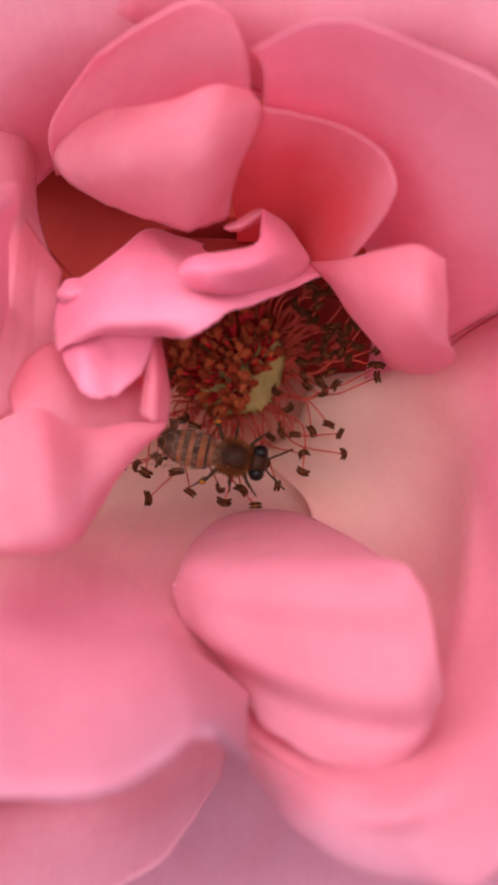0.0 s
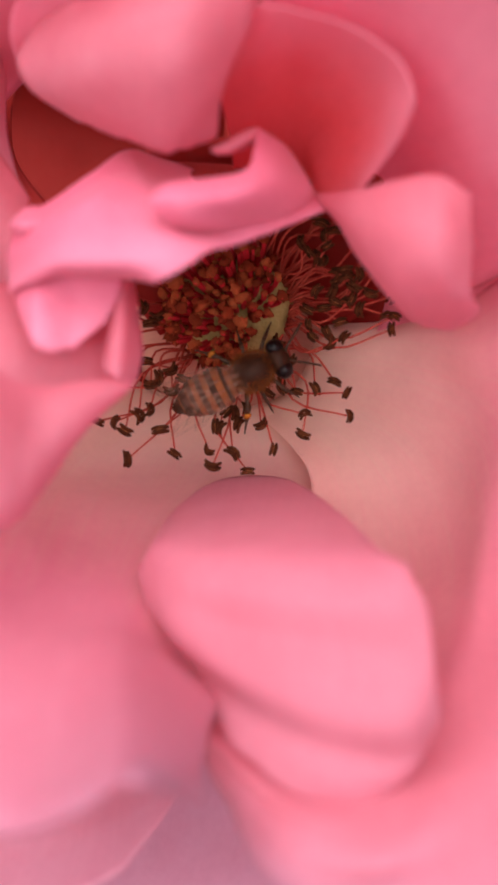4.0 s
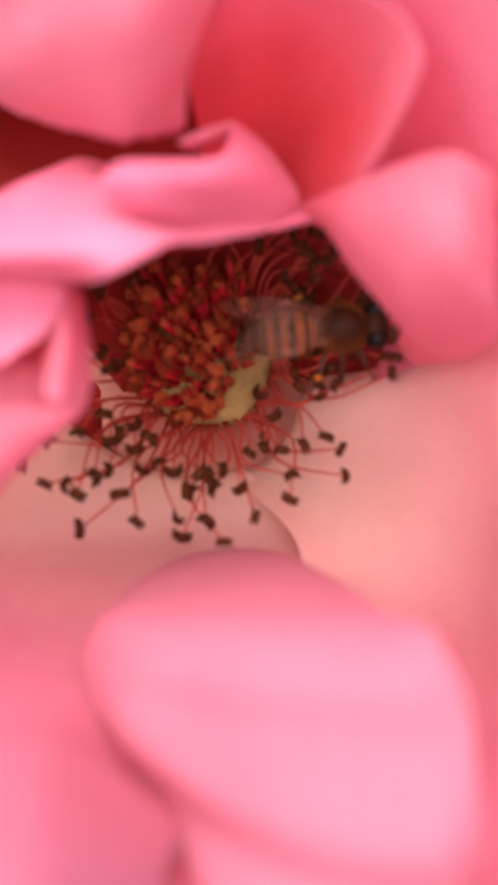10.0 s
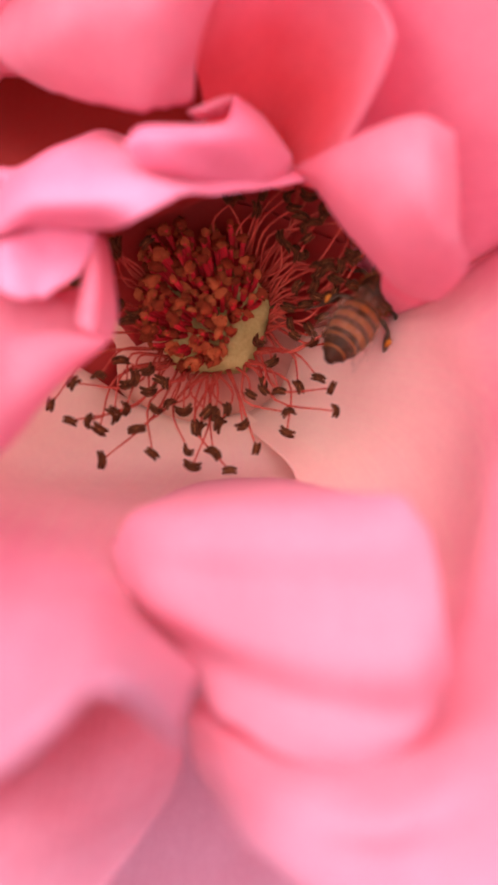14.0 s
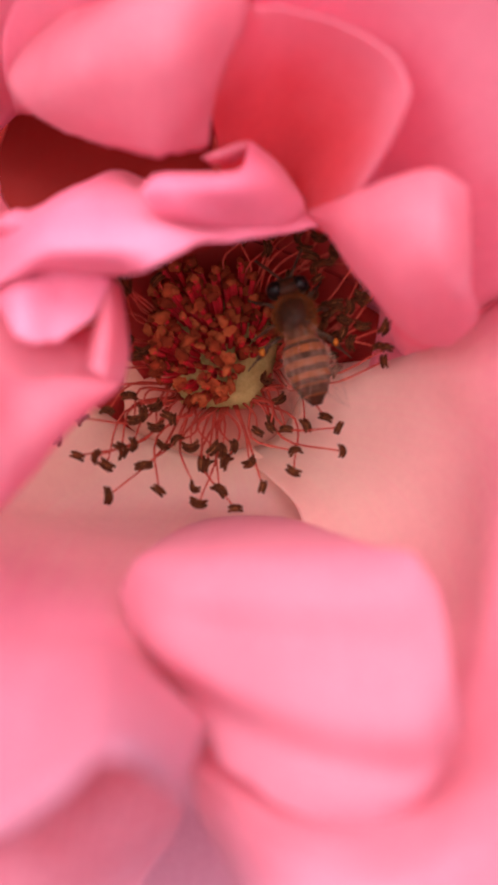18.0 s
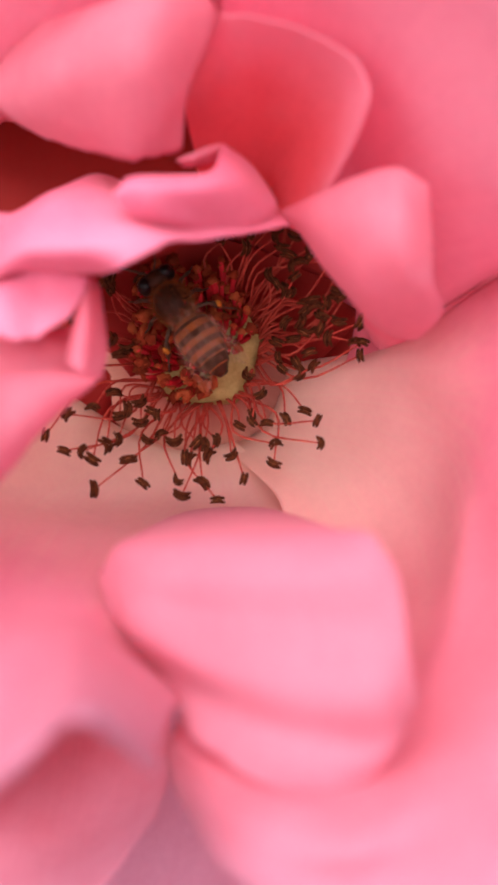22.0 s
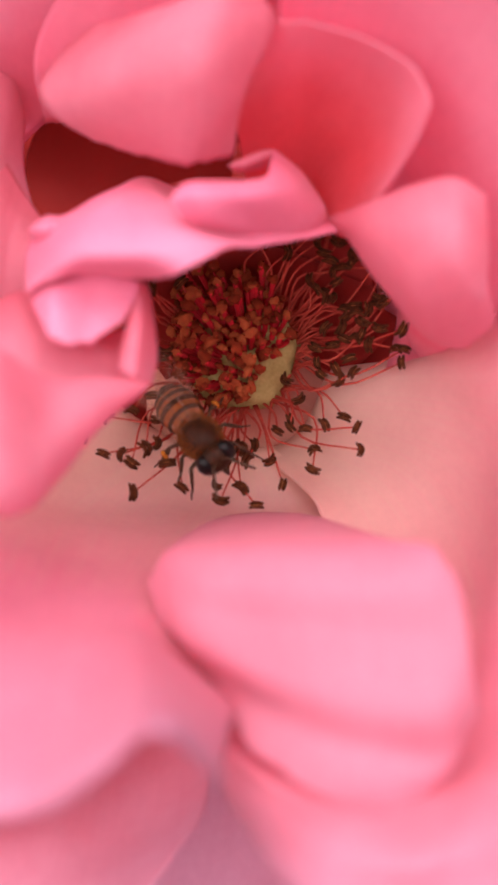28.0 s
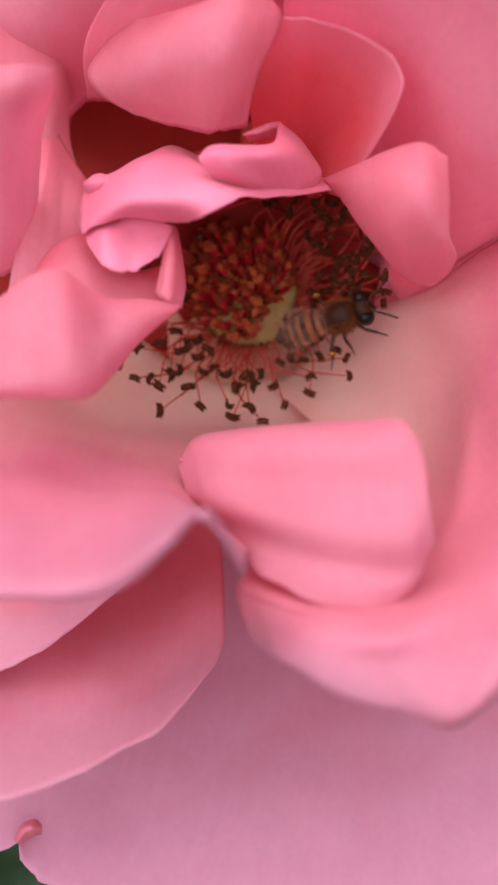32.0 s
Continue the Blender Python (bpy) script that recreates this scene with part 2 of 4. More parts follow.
def spline(points, n):
    """n + 1 points on a smooth curve through the given ones (rows of an array of any width)."""
    p = np.asarray(points, float)
    ext = np.concatenate([[2 * p[0] - p[1]], p, [2 * p[-1] - p[-2]]])
    s = np.linspace(0, len(p) - 1, n + 1)
    k = np.minimum(s.astype(int), len(p) - 2)
    t = (s - k).reshape(-1, *[1] * (p.ndim - 1))
    a, b, c, d = ext[k], ext[k + 1], ext[k + 2], ext[k + 3]
    return 0.5 * (2 * b + (c - a) * t + (2 * a - 5 * b + 4 * c - d) * t**2 + (3 * b - a - 3 * c + d) * t**3)


def tube(points, radii, sides=6, steps=8, shape=1.0):
    """Vertices and faces of a round tapering tube along a smooth curve."""
    c = spline(points, steps)
    r = spline(np.asarray(radii, float).reshape(-1, 1), steps)[:, 0]
    verts, faces = [], []
    ahead = np.gradient(c, axis=0)
    side = np.array((0.3, 0.2, 0.93))
    for q, d, w in zip(c, ahead, r):
        d = d / (np.linalg.norm(d) + 1e-12)
        u = np.cross(d, side)
        u /= np.linalg.norm(u) + 1e-12
        v = np.cross(d, u)
        for a in range(sides):
            an = 2 * math.pi * a / sides
            verts.append(q + w * (u * math.cos(an) + v * math.sin(an) * shape))
    for i in range(steps):
        for a in range(sides):
            b = (a + 1) % sides
            faces.append((i * sides + a, i * sides + b, (i + 1) * sides + b, (i + 1) * sides + a))
    faces.append(tuple(range(sides))[::-1])
    faces.append(tuple(steps * sides + a for a in range(sides)))
    return verts, faces


def blob(center, size, turn=None, rings=8, sides=12, dent=0.0, seed=0):
    """Vertices and faces of an uneven rounded body."""
    verts, faces = [], []
    for i in range(rings + 1):
        th = math.pi * i / rings
        for a in range(sides):
            ph = 2 * math.pi * a / sides
            v = Vector((math.cos(th), math.sin(th) * math.cos(ph), math.sin(th) * math.sin(ph)))
            k = 1 + dent * noise.noise(v * 2.3 + Vector((seed, 0, 0)))
            w = Vector((v.x * size[0], v.y * size[1], v.z * size[2])) * k
            if turn:
                w = turn @ w
            verts.append(np.array(w) + np.asarray(center, float))
    for i in range(rings):
        for a in range(sides):
            b = (a + 1) % sides
            faces.append((i * sides + a, i * sides + b, (i + 1) * sides + b, (i + 1) * sides + a))
    return verts, faces


def joined(pieces):
    verts, faces = [], []
    for v, f in pieces:
        base = len(verts)
        verts += list(v)
        faces += [tuple(i + base for i in g) for g in f]
    return verts, faces


def scaled(verts, k=MM):
    return [np.asarray(v, float) * k for v in verts]


# ---- ground ----
def ground():
    n, verts, faces = 60, [], []
    for i in range(n + 1):
        for j in range(n + 1):
            a, b = 2 * i / n - 1, 2 * j / n - 1
            x, y = 60 * a * abs(a) ** 2, 60 * b * abs(b) ** 2
            verts.append((x, y, 0.02 * noise.noise(Vector((x * 3, y * 3, 0)))))
    for i in range(n):
        for j in range(n):
            k = i * (n + 1) + j
            faces.append((k, k + n + 1, k + n + 2, k + 1))
    tagged(mesh_object("ground", verts, faces, soil), "dark crumbly garden soil", "ground", kind="structure")


ground()

# ---- the rose ----
rose = tagged(new("rose"), "fully open pink garden rose with a yellow-red centre", "flower")
rose.matrix_world = TO_WORLD
PETAL_SEED = [0]


def petal(label, mat, v0, uneven, rows, ripple=0.0):
    """One petal: a smooth sheet through the given sections, claw first, rim last, a third of a millimetre thick."""
    PETAL_SEED[0] += 1
    seed = PETAL_SEED[0]
    g = np.asarray(rows, float)
    nv, nu = 11 * (g.shape[0] - 1), 11 * (g.shape[1] - 1)
    s = spline(spline(g, nv).transpose(1, 0, 2), nu).transpose(1, 0, 2)
    du, dv = np.gradient(s, axis=1), np.gradient(s, axis=0)
    n = np.cross(du, dv)
    n /= np.linalg.norm(n, axis=2, keepdims=True) + 1e-9
    front, back, uvs = [], [], []
    for i in range(nv + 1):
        for j in range(nu + 1):
            v, u = i / nv, j / nu
            p = Vector(s[i, j])
            w = uneven * (0.8 * noise.noise(p * 0.11 + Vector((seed * 7.1, 0, 0))) + 0.3 * noise.noise(p * 0.33 + Vector((0, seed * 3.7, 0))))
            w += ripple * math.sin(6.28 * (2.6 * v + 0.35 * math.sin(3 * u))) * min(1, 3 * v) + 0.05 * math.sin(u * 19 + 4 * noise.noise(Vector((v * 3, u * 2, seed)))) * v
            edge = min(1.0, 5 * min(u, 1 - u, 1 - v) + 0.35)
            ragged = 0.45 * noise.noise(Vector((u * 9, v * 9, seed))) + 0.2 * noise.noise(Vector((u * 31, v * 31, seed)))
            q = s[i, j] + n[i, j] * w + dv[i, j] / (np.linalg.norm(dv[i, j]) + 1e-9) * ragged * max(0, v - 0.75) * 4
            front.append(q + n[i, j] * 0.16 * edge)
            back.append(q - n[i, j] * 0.16 * edge)
            uvs.append((u, v0 + (1 - v0) * v))
    verts = front + back
    m, faces = nu + 1, []
    total = len(front)
    for i in range(nv):
        for j in range(nu):
            k = i * m + j
            faces.append((k, k + 1, k + m + 1, k + m))
            faces.append((total + k, total + k + m, total + k + m + 1, total + k + 1))
    border = [j for j in range(m)] + [i * m + nu for i in range(1, nv + 1)] + [nv * m + j for j in range(nu - 1, -1, -1)] + [i * m for i in range(nv - 1, 0, -1)]
    for a, b in zip(border, border[1:] + border[:1]):
        faces.append((a, total + a, total + b, b))
    return mesh_object("petal", scaled(verts), faces, mat, rose, label, uvs + uvs)



petal('broad pink petal, cream at its base, rim rolled back', petal_blush, 0, 0.5, [  # right floor
    [(1.2, 0.5, -9), (3.3, 1.2, -9), (5.4, 2.6, -9), (6.8, 4.6, -8), (8.1, 8, -7), (9, 9.5, -8)],
    [(7.7, -6.3, -1), (12.3, -5.4, -1), (15.5, -1.5, -1), (16.5, 3.6, 0), (16.6, 8, 0.5), (16.5, 10, -1.5)],
    [(5.6, -16.8, 4), (14.1, -15.4, 5), (21, -10.3, 6.5), (23.3, -0.7, 7), (22.6, 7, 7.5), (20.5, 10.4, 3.5)],
    [(1, -21.6, 25), (8.6, -23.2, 32.5), (17, -20.3, 28), (24.2, -9.3, 15), (27.5, 10.5, 11), (24.8, 13.6, 7)],
    [(0.4, -24, 26.5), (6.4, -24.6, 35.3), (14.7, -24.4, 37.2), (26.1, -16.5, 28), (34, 13, 14), (31, 17, 10)],
    [(1, -26.1, 27), (5.6, -26.5, 36), (12.5, -27.6, 38), (21.2, -26.6, 36.5), (41, 12, 20), (37, 19, 14)],
    [(1.7, -28, 25), (4.8, -28.2, 35), (12.4, -30.5, 37.5), (21.6, -28.8, 35.3), (47, 8, 25), (43, 19, 19)],
    [(2.1, -28.2, 22.5), (5.3, -28.3, 33), (12.7, -30.7, 35.3), (22.2, -28.8, 33), (47, 8, 22), (43, 19, 16)],
])
petal('broad pink petal with a wavy upturned rim', petal_lilac, 0, 0.5, [  # left floor
    [(-18.8, 7.8, -4), (-11.3, 2.9, -8), (-6.5, 0.8, -9), (-2.3, -0.2, -8.5), (0.5, 0.5, -8), (2.6, 1.2, -8)],
    [(-28.5, 1.6, 8), (-19.6, -5.4, 1), (-12.5, -6.2, -3), (-6.1, -6.2, -5), (1.2, -6.2, -5), (10.5, -7.5, -3.5)],
    [(-25.6, -11.4, 24), (-18.2, -10.5, 17.5), (-12.3, -11.3, 15), (-8.2, -12.3, 15), (-5, -14.4, 19.5), (0, -18.9, 23)],
    [(-21.8, -17.1, 34), (-15.8, -17.1, 32.5), (-10.7, -16.4, 32), (-7.3, -15.8, 32), (-4, -16, 31.5), (0.9, -19.8, 25.5)],
    [(-19.5, -21.3, 40), (-13.8, -21.6, 41), (-9.1, -20.7, 42), (-5.1, -18.7, 44), (-2.3, -16.9, 45), (0.9, -20, 33)],
    [(-18.7, -23.3, 42), (-12.6, -23.4, 42), (-7.9, -22.2, 43.5), (-3.9, -18.7, 46.3), (-1.4, -16.9, 48), (1, -20.9, 41.5)],
    [(-19.7, -23.9, 39), (-13.2, -23.8, 39), (-8.1, -22.5, 40.5), (-3.9, -18.8, 43.5), (-1.4, -17.1, 45.5), (1.1, -21.2, 39)],
])
petal('folded inner petal lobe bulging outward, satin pink', petal_satin, 0.72, 0.3, [  # oval
    [(-5.8, -12, 21), (-5.2, -9.2, 10), (-1.7, -6.9, 0.5), (4.6, -6.3, 0.5), (9.6, -7.4, 14), (12, -8.5, 26), (13.7, -9, 31)],
    [(-6, -11.8, 20.8), (-4.7, -9.5, 17), (-1, -8.1, 14.4), (4, -7.7, 16), (9.1, -8, 23.4), (12.2, -8.5, 29.7), (13.8, -8.9, 32.4)],
    [(-6.1, -12, 20), (-4.4, -9.9, 21.4), (-0.5, -9.2, 23.8), (3.5, -8.9, 26.5), (8.8, -8.8, 29.5), (12.4, -8.7, 31.7), (13.8, -9.1, 32.8)],
    [(-6, -12.9, 20.6), (-3.6, -11.8, 24.2), (0.1, -11.4, 27.5), (4.5, -11.2, 30.4), (9.1, -11, 32.6), (12.6, -10.9, 33.8), (14.8, -11, 33.5)],
    [(-5.7, -13.9, 21.2), (-2.9, -13.7, 25.6), (1.3, -13.9, 28.7), (5.5, -14.1, 31.3), (10.1, -14.2, 33.1), (13.4, -14.1, 33.9), (15.2, -13.9, 34.3)],
    [(-5.2, -14.9, 21.7), (-2, -15.9, 26.5), (1.9, -16.8, 30.7), (6.1, -17.6, 33.2), (10.5, -18, 34.8), (13.5, -17.7, 35.2), (15.6, -16.9, 34)],
    [(-4.3, -15.9, 22), (-0.9, -17.6, 26.2), (2.9, -19.1, 30.4), (6.6, -20.1, 32.8), (10.6, -20.6, 34.2), (13.7, -20.4, 34.2), (15.9, -18.5, 33.7)],
    [(-2.9, -17.5, 22.3), (0.2, -19.2, 26.8), (3.5, -20.8, 31), (6.9, -21.8, 33.4), (10.6, -22.2, 34.5), (13.5, -21.7, 34.1), (15.5, -19.7, 33.3)],
    [(-1.3, -19, 22.6), (0.8, -20.5, 27), (3, -22.1, 31.2), (6.2, -23.3, 33.5), (10.2, -24.1, 34.3), (13.5, -23, 33.6), (15.1, -20.6, 33)],
], ripple=0.1)
petal('puffed petal lobe with a crimped edge', petal_pink, 0.65, 0.5, [  # puff
    [(-24.6, -0.5, 29), (-21.6, 1.2, 29.5), (-18.6, 3.4, 30), (-16, 3.9, 29.5), (-13.2, 2.3, 27), (-10, 2.8, 24), (-6.5, 3, 21.8)],
    [(-23.8, -2.2, 31), (-20.9, -0.7, 31.5), (-17.9, 1, 32), (-15.2, 1.4, 31.6), (-13.1, 1.1, 27.6), (-10.4, 1.2, 25.5), (-6.9, 2.4, 22.2)],
    [(-23.1, -4.9, 32.6), (-20.2, -4.1, 33), (-17.3, -3.1, 33.4), (-14.7, -2.5, 32.8), (-12.8, -2, 29), (-10.9, -1, 26.3), (-8.3, 1.2, 22.6)],
    [(-22.8, -7.3, 33), (-20, -6.8, 33.2), (-17.1, -6.4, 33.4), (-14.5, -5.7, 32.6), (-12.8, -4.6, 30), (-11.6, -3, 26.3), (-9.7, -0.1, 22.8)],
    [(-23.1, -8.2, 32), (-20.2, -7.8, 32.2), (-17.3, -7.8, 32.2), (-14.7, -7.5, 31.2), (-13, -6.7, 29), (-12, -4.5, 25.7), (-10.7, -0.7, 22.4)],
])
petal('hot pink crumpled petal arching over the centre', petal_hot, 0.5, 0.6, [  # hot fold
    [(-16.5, 15.4, 20), (-14.2, 17.1, 18), (-12.2, 19.1, 17), (-9.6, 23.1, 11), (-5.8, 22.6, 9), (0.7, 20.7, 11), (5.9, 21.2, 11)],
    [(-16.7, 12.9, 21), (-12.8, 14.6, 23), (-9.7, 16.1, 23), (-7.1, 18.4, 19), (-3.4, 16.6, 20), (1.9, 17.2, 17), (7.3, 19.3, 12)],
    [(-16.6, 10.8, 21), (-11.7, 11.5, 26), (-8.2, 11.5, 27), (-4.9, 12.8, 26), (-1.6, 13.6, 24), (2.6, 15.7, 19), (8, 18.2, 13)],
    [(-16.1, 9.4, 22), (-12.6, 10.9, 24), (-7, 10.7, 23), (-3.7, 10.3, 27), (-1.1, 12.1, 25.5), (2.9, 14.7, 20), (8.2, 18, 13)],
])
petal('', petal_hot, 0.5, 0.4, [  # hot lobe
    [(-16.7, 11.4, 20.5), (-13.9, 11.4, 22), (-11.2, 11.5, 23), (-7.6, 10.7, 22)],
    [(-15.8, 8.6, 22.5), (-13.5, 8.4, 24.5), (-11.2, 8.8, 23), (-7.9, 9.6, 22)],
    [(-13.4, 5.6, 26), (-12.5, 5.1, 26), (-10.9, 5.3, 25), (-8.7, 7.3, 23)],
])
petal('rolled hot pink petal rim', petal_hot, 0.6, 0.2, [  # hot lip
    [(-5, 16.7, 25), (-3.5, 17.3, 25.5), (1.3, 19, 22), (2, 21.6, 19), (2.1, 23.9, 16.5)],
    [(-5, 15.7, 26), (-2.5, 15.8, 27), (1.4, 16.7, 25), (3.9, 19.2, 20), (4.7, 22.8, 14)],
    [(-3.8, 14.5, 25), (-1.1, 14.6, 25), (2.4, 15.9, 21), (5.1, 17.7, 17), (6.6, 19.9, 14.5)],
    [(-2.2, 14.2, 22), (0.3, 14.8, 20), (3.5, 15.8, 17), (5.8, 17.5, 14), (6.8, 19.1, 13)],
])
petal('', petal_pink, 0.5, 0.2, [  # strip
    [(-8.3, 10.8, 21), (-7.7, 11.1, 20.5), (-7.5, 10.9, 18)],
    [(-8.6, 6.7, 22.3), (-7.4, 7.2, 22.8), (-6.7, 7.7, 19)],
    [(-8.9, 4.2, 22.7), (-7.5, 3.7, 23.2), (-6.4, 5.3, 19.3)],
    [(-9.1, 4.1, 22), (-7.6, 3, 22.3), (-6.6, 3.1, 20.3)],
])
petal('', petal_pink, 0.5, 0.3, [  # behind puff
    [(-21.3, 5.8, 20), (-20.1, 8.7, 19), (-18.1, 10.7, 18), (-15.4, 10.4, 17), (-12.2, 7.7, 16.5), (-8.8, 8.4, 16.5)],
    [(-19.4, 3.5, 25), (-17.4, 5.3, 23.5), (-14.9, 6.2, 21.5), (-12.3, 6, 20.5), (-10, 5.8, 19.5), (-8.1, 6, 19)],
    [(-18.2, 1.4, 26), (-16, 1.5, 25.5), (-13.8, 1.6, 23.5), (-11.3, 1.8, 22), (-8.8, 2.2, 20.5), (-7.3, 2.7, 19.5)],
])
petal('rounded pink petal lobe curling forward', petal_pink, 0.6, 0.4, [  # top left
    [(-13.6, 32.2, 20), (-5.9, 30.5, 26), (-1.9, 31.1, 28), (0.9, 31.5, 26)],
    [(-18.1, 30.1, 15), (-9.6, 28.4, 24), (-3.4, 27.4, 28), (2, 29.8, 25)],
    [(-17.1, 27.1, 15), (-9.7, 25.2, 23), (-3.5, 24.2, 26), (-0.2, 25.6, 22.5)],
    [(-12.9, 24.3, 16), (-8.3, 22.4, 18), (-4.4, 20.9, 20), (-1, 22.6, 18)],
])
petal('', petal_pink, 0.7, 0.4, [  # top left back
    [(-12.1, 34.1, 27), (-7.4, 35.6, 30), (-3.6, 36.8, 31), (-0.5, 36.2, 30)],
    [(-18.3, 31.6, 17), (-11.3, 32.5, 23), (-4.5, 33.3, 26), (0.9, 33.5, 27)],
    [(-20.1, 30.3, 6), (-16, 29.7, 8), (-7.3, 29.6, 12), (1.3, 30, 16)],
])
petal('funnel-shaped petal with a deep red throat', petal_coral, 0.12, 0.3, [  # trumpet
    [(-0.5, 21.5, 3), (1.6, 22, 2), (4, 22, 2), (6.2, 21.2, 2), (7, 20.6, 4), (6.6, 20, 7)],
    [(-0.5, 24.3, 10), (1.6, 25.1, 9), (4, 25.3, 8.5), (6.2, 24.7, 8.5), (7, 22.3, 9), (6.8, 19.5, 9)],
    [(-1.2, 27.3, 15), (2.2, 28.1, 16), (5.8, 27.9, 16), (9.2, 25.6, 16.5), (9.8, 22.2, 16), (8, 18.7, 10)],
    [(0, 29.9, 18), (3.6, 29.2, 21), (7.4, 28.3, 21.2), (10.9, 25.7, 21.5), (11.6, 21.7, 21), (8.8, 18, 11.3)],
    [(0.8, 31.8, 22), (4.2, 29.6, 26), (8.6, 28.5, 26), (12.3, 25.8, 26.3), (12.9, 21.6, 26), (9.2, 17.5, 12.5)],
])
petal('pointed petal flap folded over the centre', petal_pink, 0.65, 0.35, [  # right flap
    [(6.8, 19.6, 12), (9.8, 18.4, 19), (12.8, 18.4, 23), (15.6, 18.4, 25), (17.8, 17, 25.5)],
    [(7.3, 18.7, 13.3), (9.9, 16.1, 19.5), (12.7, 14.6, 24.5), (15.5, 13.9, 26.5), (18.4, 13.7, 24.5)],
    [(7.9, 18, 13.5), (10.4, 14.3, 18.5), (12.9, 11.6, 23), (15.9, 10.7, 24.5), (18.7, 10.2, 23)],
    [(8.5, 17.1, 13.8), (11.2, 13.1, 16.5), (13.7, 10, 19.5), (16.8, 8.9, 19.5), (20, 9.2, 19.5)],
    [(9, 16.5, 13.5), (11.5, 13.1, 14), (15.1, 9.4, 13.5), (18.3, 8.2, 12), (19.9, 8.6, 15)],
])
petal('large cupped pink petal', petal_pink, 0.7, 0.2, [  # top right
    [(2.6, 34, -4), (7.4, 32.5, -6), (10.1, 29.8, -6), (11.4, 26.3, -6), (12.6, 21.9, -4), (13.5, 16, -5)],
    [(2.2, 33, 19), (8.8, 31, 18), (12.6, 27.6, 17), (15.5, 23, 15), (16.5, 18.5, 10), (18, 12, 1)],
    [(2.2, 32.9, 26), (9.6, 31.2, 25), (14.8, 27.2, 25.5), (18.6, 22.3, 24.5), (20.5, 17.6, 19), (21.5, 12.4, 5)],
    [(1.8, 32.4, 30.5), (8.4, 32.8, 30.5), (16.1, 28.9, 31), (22.1, 23.3, 30.5), (25.4, 16.5, 24.5), (26, 14.8, 7)],
    [(1.2, 31.5, 34), (6.6, 33.6, 34.5), (13.9, 31.8, 34.5), (23.3, 25.8, 35), (31.9, 16, 28), (33, 18, 9)],
])
petal('', petal_pink, 0.65, 0.6, [  # outer top right
    [(-13.5, 42.2, 12), (7.5, 34.6, 14), (15.4, 34.9, 13), (29.8, 27.2, 12)],
    [(-10.1, 42.7, 22), (7, 39.2, 22), (16.6, 38.7, 22), (31.8, 33.5, 22)],
    [(-1.6, 56.7, 25), (8.8, 53.3, 24), (21.3, 51.2, 24), (38.6, 40.1, 24)],
])
petal('', petal_pink, 0.65, 0.6, [  # outer top left
    [(-31.3, 21.7, -3), (-23.7, 30.6, 1), (-14.1, 34.9, 5), (7.8, 39.2, 8)],
    [(-40.3, 28.6, 10), (-24.8, 35.4, 15), (-15.3, 39.6, 18), (7.1, 41.7, 19)],
    [(-49.3, 37.5, 17), (-31.7, 46.7, 20), (-16.6, 52.7, 22), (9, 53.6, 22)],
])
petal('petal with a pale upturned tip', petal_pink, 0.75, 0.3, [  # left tip
    [(-25.1, 21.3, 32), (-22.1, 21.1, 32), (-19.9, 21.9, 31), (-18.1, 22.6, 29)],
    [(-24.2, 18, 34), (-21.6, 18.3, 33), (-19.8, 19.5, 31), (-18.4, 21, 27.5)],
    [(-24.9, 14.3, 31), (-22.3, 15.3, 30), (-21, 17.4, 27), (-20, 19.2, 24.5)],
    [(-26.3, 10.4, 26), (-23.5, 11.4, 25), (-22.4, 13.6, 22), (-21.7, 16.5, 19)],
    [(-27.3, 4.5, 22), (-24.7, 5.7, 20), (-23.4, 7.8, 17), (-22.9, 10.4, 14)],
])
petal('veined salmon petal in half shade', petal_pink, 0.5, 0.5, [  # left wall
    [(-25, 27.8, 11), (-22.9, 25.1, 10), (-21, 22.3, 9), (-18.7, 19.2, 9)],
    [(-23.9, 17, 16), (-22, 17.5, 15.5), (-20.4, 16.9, 14), (-18.3, 15.5, 13)],
    [(-23.5, 10.1, 19), (-21.8, 9.8, 18), (-20.1, 9.8, 16.5), (-17.9, 10.6, 15)],
    [(-23.6, 2.7, 21), (-21.5, 3.9, 20), (-19.7, 5.7, 18.5), (-17.6, 7.4, 17)],
])
petal('', petal_pink, 0.5, 0.3, [  # left shoulder
    [(-32.2, 40.7, 18), (-24.6, 44.8, 9), (-21.5, 47.7, 1)],
    [(-31.6, 31.6, 18), (-23.5, 36.2, 10), (-21.8, 41.4, 2)],
    [(-30.1, 26.2, 18), (-23.2, 29.8, 11), (-22.8, 33.1, 3)],
    [(-26.9, 21.7, 16), (-22.8, 23.8, 11.5), (-22.1, 26, 5)],
    [(-25.1, 16.7, 15), (-21.7, 17.9, 12), (-19.7, 19.8, 8)],
])
petal('', petal_pink, 0.3, 0.5, [  # right outer
    [(11.1, 26.7, -2), (12.2, 21.7, 0), (14.1, 18.5, 0), (14.9, 13.5, -1), (13.8, 7.1, -3)],
    [(22.9, 25.8, 4), (22.1, 20.7, 8), (22.5, 16.8, 6), (22.9, 11.6, 4), (23.3, 5.5, 2)],
    [(31, 25.5, 10), (29.1, 20.6, 16), (30.3, 17.5, 12), (31.5, 12.3, 8), (32.7, 5.4, 4)],
    [(39.4, 25.5, 16), (37.7, 21.2, 20), (39.4, 16.8, 16), (41, 10.7, 12), (42.7, 4, 8)],
])
